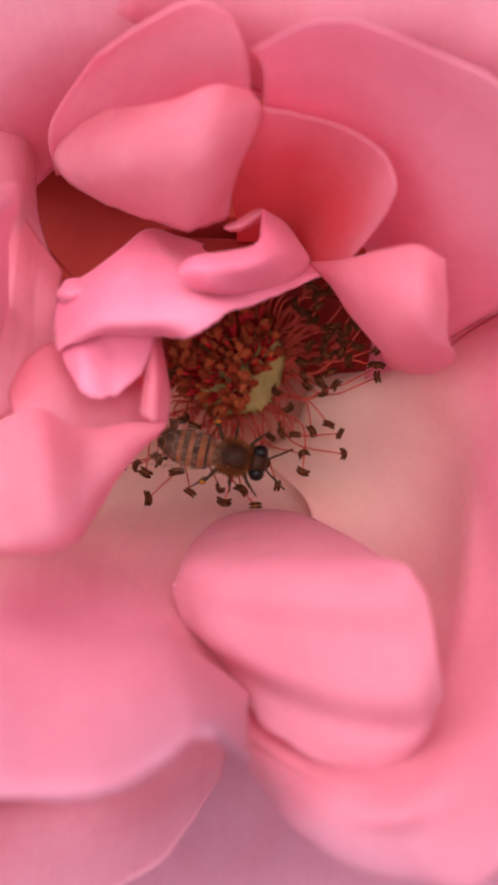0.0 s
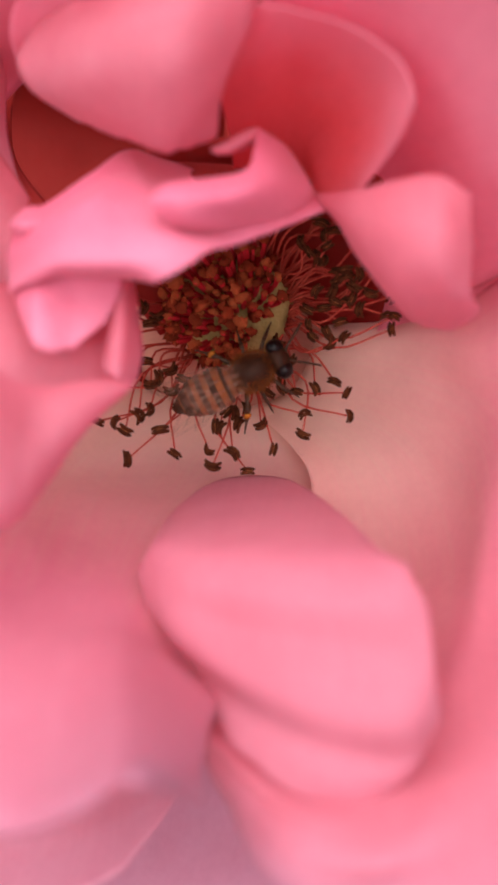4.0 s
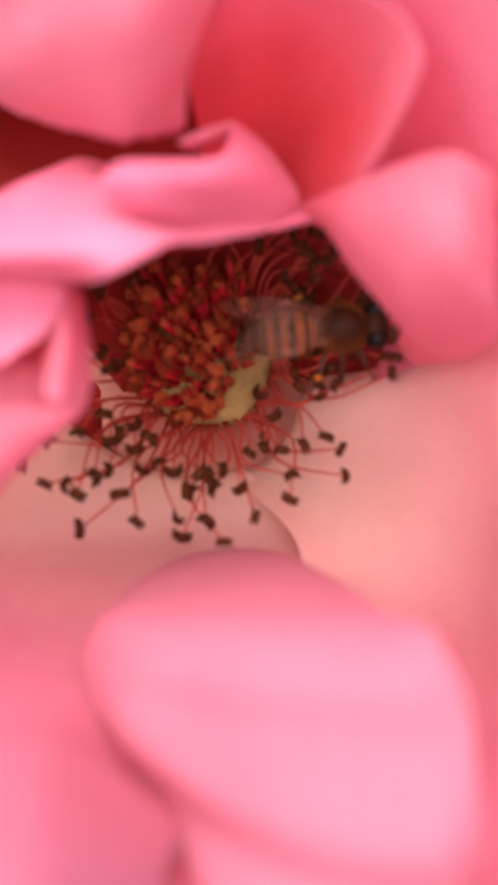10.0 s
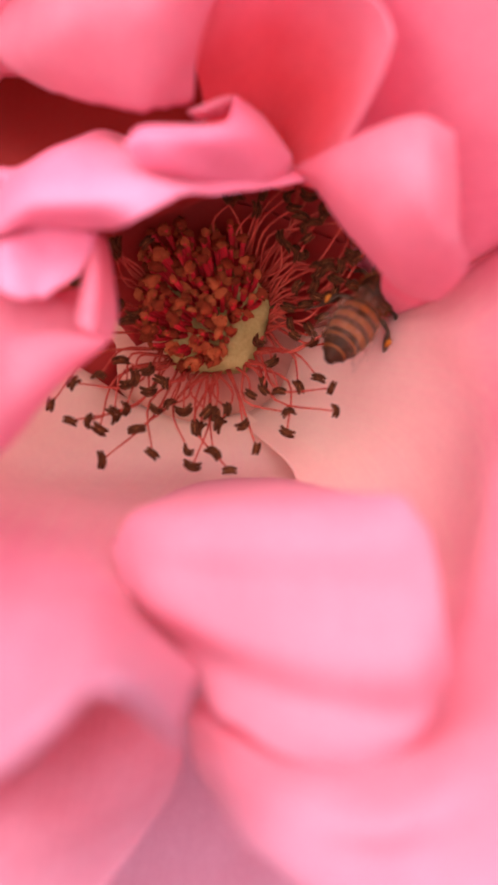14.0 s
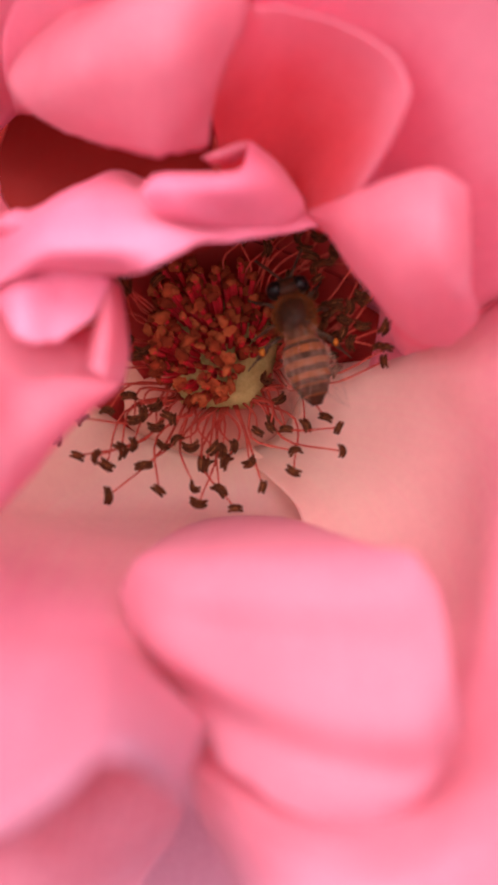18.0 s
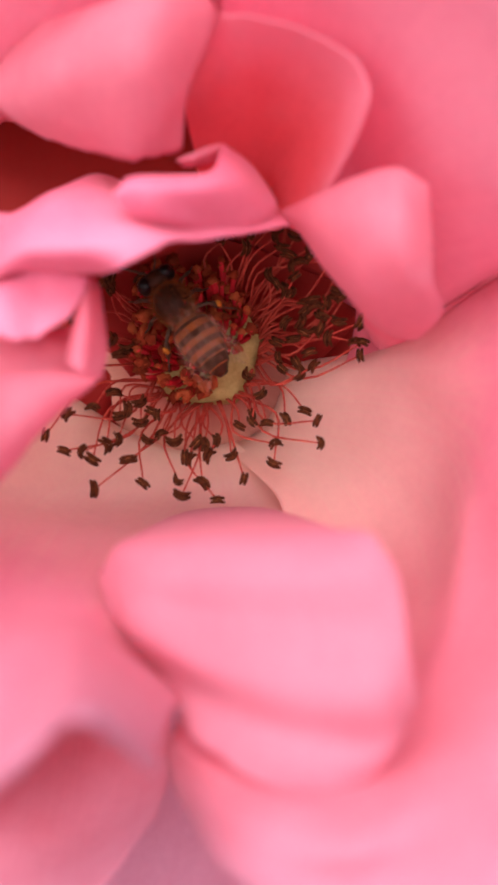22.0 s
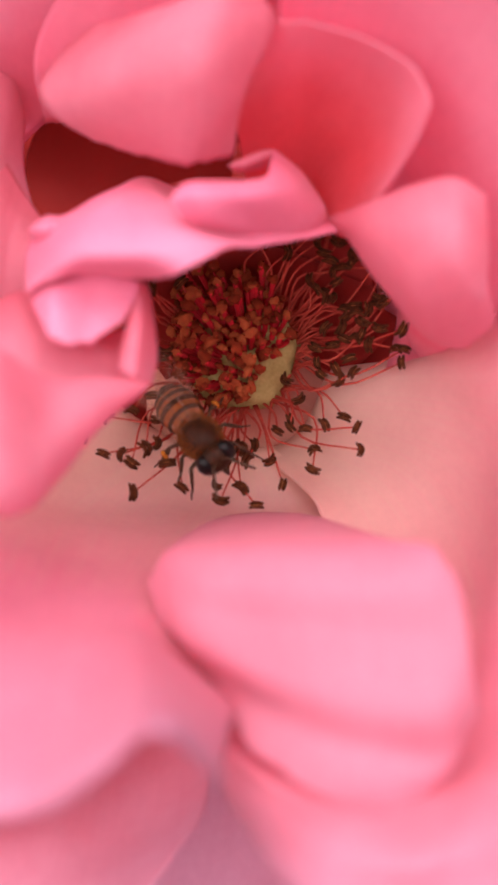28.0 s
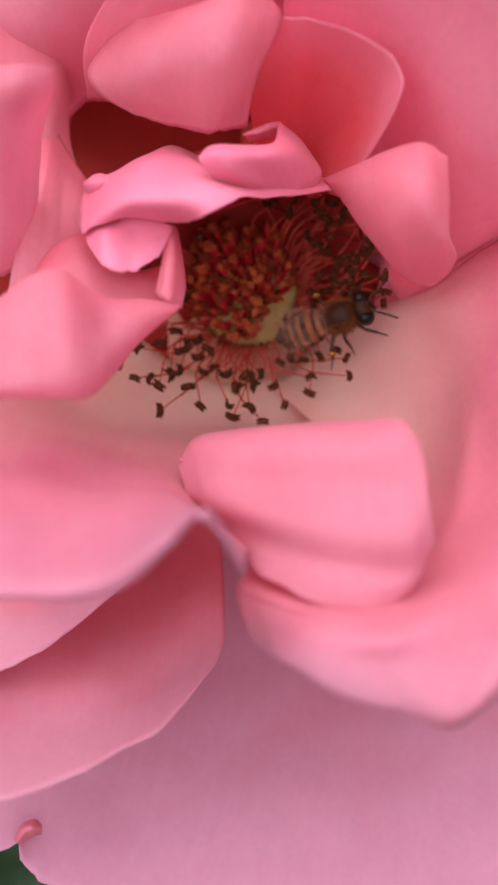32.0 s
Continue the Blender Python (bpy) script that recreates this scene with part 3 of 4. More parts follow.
# wall of the cavity; its darkness is shade put into the colour
petal('shaded petal behind the stamens', petal_deep_shade, 0.1, 0.4, [  # cavity back
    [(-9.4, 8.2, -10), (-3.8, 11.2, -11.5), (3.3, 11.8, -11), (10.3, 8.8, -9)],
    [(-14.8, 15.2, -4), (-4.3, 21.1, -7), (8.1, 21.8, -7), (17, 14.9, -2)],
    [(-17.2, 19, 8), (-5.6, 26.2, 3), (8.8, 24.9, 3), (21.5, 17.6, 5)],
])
# these two lie under the left rim; their red base paints its shade
petal('outer petal, shaded red at its base, pale at its rim', petal_rose_shade, 0.4, 0.4, [  # lower left
    [(-37.3, -17.1, -4), (-26.9, -16.7, -4), (-16.9, -16.3, -6), (-8.5, -16, -7), (-3.3, -17.8, -4)],
    [(-33, -28.3, 6), (-23.4, -28.1, 4), (-14.9, -27.9, 2), (-7.8, -25.7, 2), (-2, -25.1, 7)],
    [(-28.1, -36.1, 18), (-20.3, -37.1, 14), (-13.4, -34.9, 12), (-7.3, -32.1, 10), (-1.5, -29.3, 12)],
    [(-25.7, -44.1, 26), (-19.4, -42.7, 24), (-13.4, -40.6, 22), (-6.6, -36.9, 19), (-2.2, -31.7, 15)],
])
petal('', petal_rose_shade, 0.3, 0.4, [  # lower left inner
    [(-36.2, -17.1, -0.9), (-26.1, -15.3, -0.9), (-19.5, -15.1, -1.6), (-12.8, -14.8, -1.6)],
    [(-32.4, -26.3, 8.2), (-24.5, -24.8, 7.5), (-18.2, -22.8, 6.1), (-9.9, -18, 4)],
    [(-29.8, -35.9, 16.6), (-23.6, -33, 15.2), (-18, -29.5, 13.8), (-7.3, -19.7, 9.6)],
])
petal('large outermost petal, small curl on its rim', petal_lilac, 0.7, 0.7, [  # bottom outer
    [(-42.9, -20.9, -10), (-31.9, -20.4, -10), (-26.1, -20.2, -10), (-18.8, -19.9, -10), (-10.1, -19.6, -10), (5.8, -18.9, -10), (28.9, -18, -8)],
    [(-38.6, -37.2, -2), (-28.5, -36.8, -2), (-23.4, -36.7, -3), (-16.8, -36.6, -4), (-8.6, -36.3, -4), (6.2, -34.4, -5), (33.8, -32.5, -0)],
    [(-35.5, -48.4, 4), (-26, -48.6, 4), (-22.2, -49, 4), (-18.3, -50, 4), (-10.4, -50, 3), (4, -48.1, 3), (34.7, -44, 8)],
    [(-33.6, -52.5, 8), (-25.1, -53.2, 8), (-22.5, -52, 8), (-21.4, -55, 8), (-15.8, -57.4, 8), (1.6, -62.2, 8), (37.2, -55, 14)],
])
# three backing sheets added to close gaps, coloured as deep shade
petal('', petal_deep_shade, 0.2, 0.5, [  # left back
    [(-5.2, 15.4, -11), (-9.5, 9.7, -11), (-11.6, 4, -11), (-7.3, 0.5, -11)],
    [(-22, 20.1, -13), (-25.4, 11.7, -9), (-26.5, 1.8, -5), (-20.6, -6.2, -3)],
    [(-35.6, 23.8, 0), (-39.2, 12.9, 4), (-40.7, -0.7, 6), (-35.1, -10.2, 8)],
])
petal('', petal_deep_shade, 0.1, 0.5, [  # top back
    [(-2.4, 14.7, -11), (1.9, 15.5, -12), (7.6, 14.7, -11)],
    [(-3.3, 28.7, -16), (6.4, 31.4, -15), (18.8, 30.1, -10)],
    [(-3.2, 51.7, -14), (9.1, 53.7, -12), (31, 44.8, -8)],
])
petal('', petal_deep_shade, 0.2, 0.5, [  # right back
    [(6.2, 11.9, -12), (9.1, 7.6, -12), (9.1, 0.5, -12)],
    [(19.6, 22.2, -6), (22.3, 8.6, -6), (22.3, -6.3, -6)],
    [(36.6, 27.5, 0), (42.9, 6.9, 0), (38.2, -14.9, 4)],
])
petal('', petal_hot, 0.6, 0.1, [  # curl
    [(-16.4, 16.2, 19.5), (-15.5, 16.5, 19.5), (-14.1, 16.6, 18.5)],
    [(-16.6, 14.8, 21.5), (-15.1, 14.8, 22.5), (-13.4, 15.1, 21.5)],
    [(-16.2, 13.8, 21), (-15.2, 13.9, 22), (-13.9, 14.3, 21.5)],
])
petal('pale crumpled petal tip', petal_pink, 0.6, 0.3, [  # crumple
    [(-1.6, 21.8, 18), (-0.3, 22.3, 18), (0.8, 23.3, 17), (2, 24.1, 16)],
    [(-1.3, 21.2, 19), (0, 21.4, 19.5), (1.1, 22.3, 18.5), (2.2, 23.4, 17)],
    [(-0.8, 21.4, 17), (0.2, 21.6, 17), (1.3, 22.3, 16), (2.3, 23, 15)],
])
# added sheet that keeps light out of the cavity, shade-coloured like its walls
petal('', petal_deep_shade, 0.1, 0.3, [  # roof
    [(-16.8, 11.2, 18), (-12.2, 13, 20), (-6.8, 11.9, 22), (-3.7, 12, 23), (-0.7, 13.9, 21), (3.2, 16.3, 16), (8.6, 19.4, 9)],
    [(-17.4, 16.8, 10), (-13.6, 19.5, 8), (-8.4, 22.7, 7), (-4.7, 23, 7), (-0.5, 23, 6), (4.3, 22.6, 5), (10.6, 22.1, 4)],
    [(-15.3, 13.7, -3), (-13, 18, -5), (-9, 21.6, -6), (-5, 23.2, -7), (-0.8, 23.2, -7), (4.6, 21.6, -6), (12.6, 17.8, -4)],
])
# added sheet closing the hollow, shade put into its dark red
petal('', petal_deep_shade, 0.1, 0.3, [  # hollow
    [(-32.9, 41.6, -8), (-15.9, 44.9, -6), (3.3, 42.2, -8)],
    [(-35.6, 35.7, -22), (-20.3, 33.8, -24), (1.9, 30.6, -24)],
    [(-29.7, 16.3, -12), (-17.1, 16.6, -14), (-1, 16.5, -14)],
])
# edge beside the hollow, darkened by colour to read as shade
petal('', petal_deep_shade, 0.1, 0.3, [  # left inner
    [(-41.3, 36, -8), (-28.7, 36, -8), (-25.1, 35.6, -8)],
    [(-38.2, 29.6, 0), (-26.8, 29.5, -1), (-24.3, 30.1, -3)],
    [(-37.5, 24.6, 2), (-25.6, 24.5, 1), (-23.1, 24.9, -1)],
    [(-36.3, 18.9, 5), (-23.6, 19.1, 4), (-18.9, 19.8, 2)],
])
petal("small pink curl on the outer petal's rim", petal_pink, 0.6, 0.1, [  # rim curl
    [(-23, -51.7, 8), (-22, -50, 9), (-20.8, -49.4, 9), (-20.2, -50.2, 8)],
    [(-22, -51, 11), (-20.9, -49.3, 12.5), (-20, -49, 12.5), (-19.7, -50, 10)],
    [(-22.2, -51.9, 9), (-21.4, -51.1, 9.5), (-20.6, -50.8, 9.5), (-20.2, -51.1, 8)],
])
petal('pale tip of a folded petal', petal_pink, 0.6, 0.1, [  # flap foot
    [(14.5, 10.7, 11), (16.3, 9.7, 11.5), (18.2, 8.7, 11)],
    [(14.8, 10.6, 8), (16.5, 9.4, 8), (17.8, 8.6, 9)],
    [(15.5, 11, 3), (16.8, 9.8, 2.5), (17.7, 9.4, 4)],
    [(16.1, 11.3, 0), (17.1, 9.9, -0.5), (17.5, 9.7, 1)],
])


# ---- centre of the rose: disc, styles, stamens ----
CENTER = np.array((-1.2, 11.0, -5.5))


def floor_height(x, y):
    r = math.hypot(x - 1, y - 8)
    return -4 + 4.5 * min(max((r - 5) / 8, 0), 1.2)


def nectar_disc():
    verts, faces, n = [], [], 32
    profile = [(0.3, 0.3), (2.0, 0.3), (3.6, 0.2), (4.7, -0.1), (5.4, -0.45), (5.9, -0.95), (6.25, -1.7), (6.3, -3.5), (4.0, -9.0)]
    for r, z in profile:
        for a in range(n):
            an = 2 * math.pi * a / n
            k = 1 + 0.05 * math.sin(5 * an) + 0.03 * math.sin(11 * an)
            verts.append(CENTER + (r * k * math.cos(an), r * k * math.sin(an), z))
    for i in range(len(profile) - 1):
        for a in range(n):
            b = (a + 1) % n
            faces.append((i * n + a, (i + 1) * n + a, (i + 1) * n + b, i * n + b))
    mesh_object("nectar_disc", scaled(verts), faces, disc_green, rose, "yellow-green ring round the styles")


nectar_disc()


def petal_base():
    """The cup in which the petals are set."""
    verts, faces, uvs, n = [], [], [], 40
    profile = [(3.0, -7.0), (6.0, -7.6), (9.0, -8.2), (11.0, -8.6), (13.0, -8.6), (12.0, -12.0), (6.0, -16.0)]
    for k, (r, z) in enumerate(profile):
        for a in range(n):
            an = 2 * math.pi * a / n
            verts.append(CENTER + (r * math.cos(an), r * math.sin(an), z + 3.4 + 0.3 * math.sin(5 * an + k)))
            uvs.append((a / n, (0.0, 0.1, 0.2, 0.3, 0.32, 0.3, 0.3)[k]))
    for i in range(len(profile) - 1):
        for a in range(n):
            b = (a + 1) % n
            faces.append((i * n + a, (i + 1) * n + a, (i + 1) * n + b, i * n + b))
    mesh_object("petal_base", scaled(verts), faces, petal_foot, rose, "", uvs)


petal_base()
rng = random.Random(7)
STYLE_HEADS = [blob((0, 0, 0), (0.55, 0.58, 0.4), None, 8, 12, 0.9, 3.1 * k) for k in range(4)]
head_meshes = []
for k, (v, f) in enumerate(STYLE_HEADS):
    ob = mesh_object("stigma", scaled(v), f, stigma_orange)
    head_meshes.append(ob.data)
    bpy.data.objects.remove(ob)


def styles():
    for k in range(175):
        r = 6.4 * math.sqrt((k + 0.5) / 115)
        an = 2.39996 * k + rng.uniform(-0.3, 0.3)
        if k >= 115:  # a fringe that hangs over the disc's edge
            r, an = rng.uniform(5.6, 7.0), rng.uniform(3.2, 4.9)
        if k >= 137:  # and the flank under the arching petal
            r, an = rng.uniform(5.2, 8.6), rng.uniform(0.7, 2.6)
        top = np.array((-2.0 + r * math.cos(an), 11.8 + r * math.sin(an), -0.4 - 0.055 * min(r, 7) ** 2 + rng.uniform(-2.4, 0.9)))
        if top[0] - 0.6 * (top[1] - 8) > 1.3 and top[1] < 11.5:
            continue  # the dome leans away and bares the disc here
        foot = CENTER + (0.45 * r * math.cos(an), 0.45 * r * math.sin(an), -2)
        mid = 0.5 * (top + foot) + (0.12 * r * math.cos(an), 0.12 * r * math.sin(an), 0.3)
        v, f = tube([foot, mid, top], [0.28, 0.32, 0.3], 6, 5)
        style = mesh_object("style", scaled(v), f, style_red, rose)
        tip = new("stigma", head_meshes[k % 4])
        tip.parent = style
        size = rng.uniform(0.6, 1.1)
        tip.matrix_basis = Matrix.LocRotScale(Vector(top * MM), Euler((rng.uniform(-0.6, 0.6), rng.uniform(-0.6, 0.6), rng.uniform(0, 6))), (size * rng.uniform(0.8, 1.4), size * rng.uniform(0.8, 1.3), size * rng.uniform(0.45, 0.7)))


styles()


def anther_mesh(seed):
    """A burst anther: two bent lobes like a coffee bean with a paler slit between."""
    lobes = []
    for side in (-1, 1):
        bend = (0.5, -0.4, 0.15, 0.8)[seed]
        pts = [(x, 0.2 * side + bend * (x * x - 0.2), 0.12 - 0.4 * x * x) for x in (-0.7, -0.35, 0.0, 0.35, 0.7)]
        lobes.append(tube(pts, [0.11, 0.18, 0.19, 0.18, 0.11], 7, 9, 1.2))
    v, f = joined(lobes)
    ob = mesh_object("anther", scaled(v), f, anther_brown)
    data = ob.data
    data.materials.append(anther_rim)
    w, g = tube([(-0.5, 0, -0.02), (0.0, 0, 0.1), (0.5, 0.03, -0.05)], [0.08, 0.14, 0.08], 5, 4)
    base = len(v)
    me = bpy.data.meshes.new("anther")
    me.from_pydata([tuple(q) for q in scaled(list(v) + list(w))], [], f + [tuple(i + base for i in h) for h in g])
    me.materials.append(anther_brown), me.materials.append(anther_rim)
    me.polygons.foreach_set("material_index", [0] * len(f) + [1] * len(g))
    me.polygons.foreach_set("use_smooth", [True] * len(me.polygons))
    bpy.data.objects.remove(ob)
    return me


anther_meshes = [anther_mesh(k) for k in range(4)]
# where the anthers of the near and the far side lie, in mm
ANTHERS_NEAR = [(-15.6, 0.4), (-13.7, -1.1), (-11.9, -1.1), (-10.9, -1.9), (-9.7, -0.4), (-8.7, 0.2), (-7.5, -1.8), (-5.9, 0.3), (-10.6, -4.8), (-5.9, -4.1), (-4.7, 1.0), (-3.3, 0.4), (-1.0, 0.3), (0.9, 0.6), (-2.1, -1.3), (-2.6, -3.7), (-2.1, -5.2), (-0.2, -3.9), (1.4, -5.6), (3.9, -3.4), (2.5, -1.0), (0.2, -1.0), (3.2, 2.2), (6.0, 2.4), (6.9, 0.2), (6.8, -1.8), (7.9, 2.8), (9.8, 3.6), (11.0, 2.5), (11.3, 0.2), (3.9, 7.6), (5.3, 5.6), (-8.1, 3.4), (-6.7, 2.2), (-5.7, 3.4), (-9.4, 5.0), (-13.5, 2.5), (-11.2, 3.3), (-8.4, 9.7), (-10.5, 15.9)]
ANTHERS_FAR = [(13.3, 15.0), (15.3, 10.1), (12.0, 10.8), (13.0, 12.4), (9.3, 12.7), (8.3, 15.6), (10.4, 14.6), (9.7, 11.6), (6.8, 10.9), (8.5, 11.0), (6.7, 20.8), (8.6, 20.7), (7.9, 19.0), (10.0, 18.7), (6.0, 17.3), (6.7, 16.5)]


def stamen(x, y, lift):
    z = floor_height(x, y) + lift
    out = np.array((x, y, z)) - CENTER
    flat = out.copy()
    flat[2] = 0
    length = np.linalg.norm(flat) + 1e-6
    way = flat / length
    foot = CENTER + way * 6.1 + (0, 0, -1.4)
    tip = np.array((x, y, z))
    bow = np.array((-way[1], way[0], 0)) * rng.uniform(-1.0, 1.0) * 0.2 * length
    mid = 0.5 * (foot + tip) + bow + (0, 0, rng.uniform(0.2, 0.9))
    v, f = tube([foot, mid, tip - (0, 0, 0.1)], [0.17, 0.13, 0.085], 5, 8)
    s = mesh_object("stamen", scaled(v), f, filament_red, rose)
    a = new("anther", anther_meshes[rng.randrange(4)])
    a.parent = s
    size = rng.uniform(0.95, 1.25)
    a.matrix_basis = Matrix.LocRotScale(Vector(tip * MM), Euler((rng.uniform(-0.7, 0.7), rng.uniform(-0.6, 0.6), rng.uniform(0, 6.28))), (size,) * 3)


def stamens():
    for x, y in ANTHERS_NEAR + ANTHERS_FAR:
        stamen(x, y, 0.5)
    for k in range(78):
        an = rng.uniform(0, 2 * math.pi)
        r = rng.uniform(8.0, 12.5) if math.sin(an) < 0.1 else rng.uniform(8.0, 14.0)
        if math.sin(an) < -0.35 and rng.random() < 0.6:
            continue
        if math.sin(an) > 0.3:
            r = min(r, 10.0)
            if rng.random() < 0.65:
                continue
        stamen(CENTER[0] + r * math.cos(an), CENTER[1] + r * math.sin(an), rng.uniform(0.0, 1.0))
    for k in range(26):
        an = rng.uniform(-0.25, 1.1)
        r = rng.uniform(10.5, 16.5)
        stamen(CENTER[0] + r * math.cos(an), CENTER[1] + r * math.sin(an), rng.uniform(0.2, 1.5))


stamens()


def underside():
    """Receptacle, sepals and stem below the bloom."""
    v, f = blob((1, 8, -19), (5.5, 5.5, 8), None, 10, 16, 0.05)
    mesh_object("receptacle", scaled(v), f, stem_green, rose)
    down = np.array((0, -math.cos(radians(TILT)), math.sin(radians(TILT))))
    start = np.array((1.0, 8.0, -24.0))
    pts = [start, start + (0, -4, -22), start + down * 120 + (4, 12, 0), start + down * 420 + (14, 10, 0), start + down * 785 + (10, 0, 0)]
    v, f = tube(pts, [2.2, 2.0, 2.3, 2.8, 3.5], 10, 40)
    mesh_object("stem", scaled(v), f, stem_green, rose, "green stem")
    for k in range(5):
        an = 2 * math.pi * k / 5
        verts, faces = [], []
        for i in range(9):
            t = i / 8
            w = 4.0 * math.sin(math.pi * min(t + 0.15, 1)) * (1 - t) ** 0.4
            for s in (-1, 0, 1):
                r = 5 + 20 * t
                verts.append((1 + r * math.cos(an) - s * w * math.sin(an), 8 + r * math.sin(an) + s * w * math.cos(an), -17 + 0.6 * abs(s) - 9 * t * t))
        for i in range(8):
            for s in range(2):
                faces.append((3 * i + s, 3 * i + s + 1, 3 * i + s + 4, 3 * i + s + 3))
        ob = mesh_object("sepal", scaled(verts), faces, stem_green, rose)
        thick = ob.modifiers.new("thickness", "SOLIDIFY")
        thick.thickness = 0.0004


underside()


# ---- dark foliage below the bloom ----
def leaf_mesh():
    verts, faces = [], []
    n = 14
    for i in range(n + 1):
        t = i / n
        w = 0.017 * math.sin(math.pi * t ** 0.8) * (1 + 0.08 * (i % 2)) + 0.0004
        for s in (-1, -0.5, 0, 0.5, 1):
            verts.append((0.05 * t, s * w, 0.004 * abs(s) - 0.010 * t * t + 0.0008 * math.sin(i * 2.2) * abs(s)))
    for i in range(n):
        for s in range(4):
            faces.append((5 * i + s, 5 * i + 5 + s, 5 * i + 6 + s, 5 * i + 1 + s))
    return verts, faces


def foliage():
    bush = tagged(new("rose_bush"), "dark green rose foliage below the bloom", "shrub")
    r = random.Random(3)
    v, f = leaf_mesh()
    first = mesh_object("leaf", v, f, leaf_green, bush)
    thick = first.modifiers.new("thickness", "SOLIDIFY")
    thick.thickness = 0.0004
    flower = TO_WORLD.translation
    for c in range(9):
        an = 2 * math.pi * c / 9 + r.uniform(-0.2, 0.2)
        spread = r.uniform(0.10, 0.22)
        foot = np.array((flower.x + 0.03 * math.cos(an), flower.y + 0.03 * math.sin(an), -0.02))
        top = np.array((flower.x + spread * math.cos(an), flower.y + spread * math.sin(an), r.uniform(0.58, 0.70)))
        mid = 0.5 * (foot + top) + (0.03 * math.cos(an), 0.03 * math.sin(an), 0.05)
        cane = [foot, mid, top]
        cv, cf = tube(cane, [0.004, 0.003, 0.0015], 7, 16)
        mesh_object("cane", cv, cf, stem_green, bush)
        line = spline(cane, 24)
        for k in range(8, 25):
            for side in (-1, 1):
                ob = new("leaf", first.data)
                ob.parent = bush
                thick = ob.modifiers.new("thickness", "SOLIDIFY")
                thick.thickness = 0.0004
                size = r.uniform(0.8, 1.5)
                ob.matrix_basis = Matrix.LocRotScale(Vector(line[k]), Euler((r.uniform(-0.5, 0.5), r.uniform(-0.5, 0.3), an + side * r.uniform(0.5, 1.7))), (size,) * 3)
    first.matrix_basis = Matrix.Translation((flower.x, flower.y - 0.03, 0.6))


foliage()


# ---- the honeybee: local x towards the head, z its back, in mm ----
def honeybee():
    bee = tagged(new("honeybee"), "amber and black striped honeybee with folded clear wings", "bee")
    r = random.Random(5)
    thorax_v, thorax_f = blob((1.9, 0, 0), (2.15, 1.85, 1.75), None, 12, 18, 0.08)
    thorax = mesh_object("thorax", scaled(thorax_v), thorax_f, bee_black, bee)
    fur = []
    for k in range(2600):
        d = Vector((r.gauss(0, 1), r.gauss(0, 1), r.gauss(0, 1))).normalized()
        if d.z > 0.55 and abs(d.y) < 0.5 and abs(d.x) < 0.6 and r.random() < 0.6:
            continue
        p = np.array((1.9 + 2.1 * d.x, 1.8 * d.y, 1.7 * d.z))
        q = p + np.array(d) * r.uniform(0.35, 0.75) + np.array([r.uniform(-0.2, 0.2) for _ in range(3)])
        side = np.cross(np.array(d), (0.3, 0.5, 0.8)) * 0.035
        fur.append(([p - side, p + side, q], [(0, 1, 2)]))
    v, f = joined(fur)
    mesh_object("fur", scaled(v), f, bee_fur, thorax, "tawny fur")
    head_v, head_f = blob((4.75, 0, -0.35), (1.1, 1.8, 1.5), None, 10, 16, 0.05)
    head = mesh_object("head", scaled(head_v), head_f, bee_black, bee)
    face = []
    for k in range(420):
        d = Vector((r.gauss(0.2, 1), r.gauss(0, 1), r.gauss(0, 1))).normalized()
        p = np.array((4.75 + 1.05 * d.x, 1.7 * d.y, -0.35 + 1.45 * d.z))
        q = p + np.array(d) * r.uniform(0.2, 0.4)
        side = np.cross(np.array(d), (0.3, 0.5, 0.8)) * 0.03
        face.append(([p - side, p + side, q], [(0, 1, 2)]))
    v, f = joined(face)
    mesh_object("fur", scaled(v), f, bee_black, head)
    for s in (-1, 1):
        v, f = blob((4.85, 1.2 * s, -0.1), (0.88, 0.85, 1.3), None, 10, 14)
        mesh_object("eye", scaled(v), f, bee_eye, head, "glossy black compound eye")
        v, f = tube([(5.6, 0.3 * s, 0.2), (6.2, 0.9 * s, 0.5), (7.0, 1.4 * s, 0.1), (8.3, 2.3 * s, -0.5)], [0.13, 0.12, 0.14, 0.12], 6, 12)
        mesh_object("antenna", scaled(v), f, bee_leg, head)
    v, f = tube([(5.4, 0, -1.3), (5.5, 0, -2.2), (5.2, 0, -3.0)], [0.35, 0.25, 0.12], 6, 6)
    mesh_object("proboscis", scaled(v), f, bee_leg, head)
    # abdomen: six overlapping plates, amber in front and dark behind
    abdomen = new("abdomen")
    abdomen.parent = bee
    sizes = [(-0.2, 1.35), (-1.0, 1.95), (-2.3, 2.15), (-3.5, 2.05), (-4.6, 1.75), (-5.6, 1.25), (-6.5, 0.5)]
    for k in range(6):
        (x0, r0), (x1, r1) = sizes[k], sizes[k + 1]
        n = 20
        for band in (0, 1):
            a, b = (0.0, 0.62) if band == 0 else (0.62, 1.12)
            if k >= 4:
                a, b = (0.0, 0.22) if band == 0 else (0.22, 1.1)
            verts, faces = [], []
            for i in range(6):
                t = a + (b - a) * i / 5
                x, rad = x0 + (x1 - x0) * t, (r0 + (r1 - r0) * min(t, 1)) * (1.0 + 0.035 * t)
                for q in range(n):
                    an = 2 * math.pi * q / n
                    verts.append((x, rad * math.cos(an), 0.92 * rad * math.sin(an) - 0.12 - 0.02 * x * x))
            for i in range(5):
                for q in range(n):
                    w = (q + 1) % n
                    faces.append((i * n + q, i * n + w, i * n + n + w, i * n + n + q))
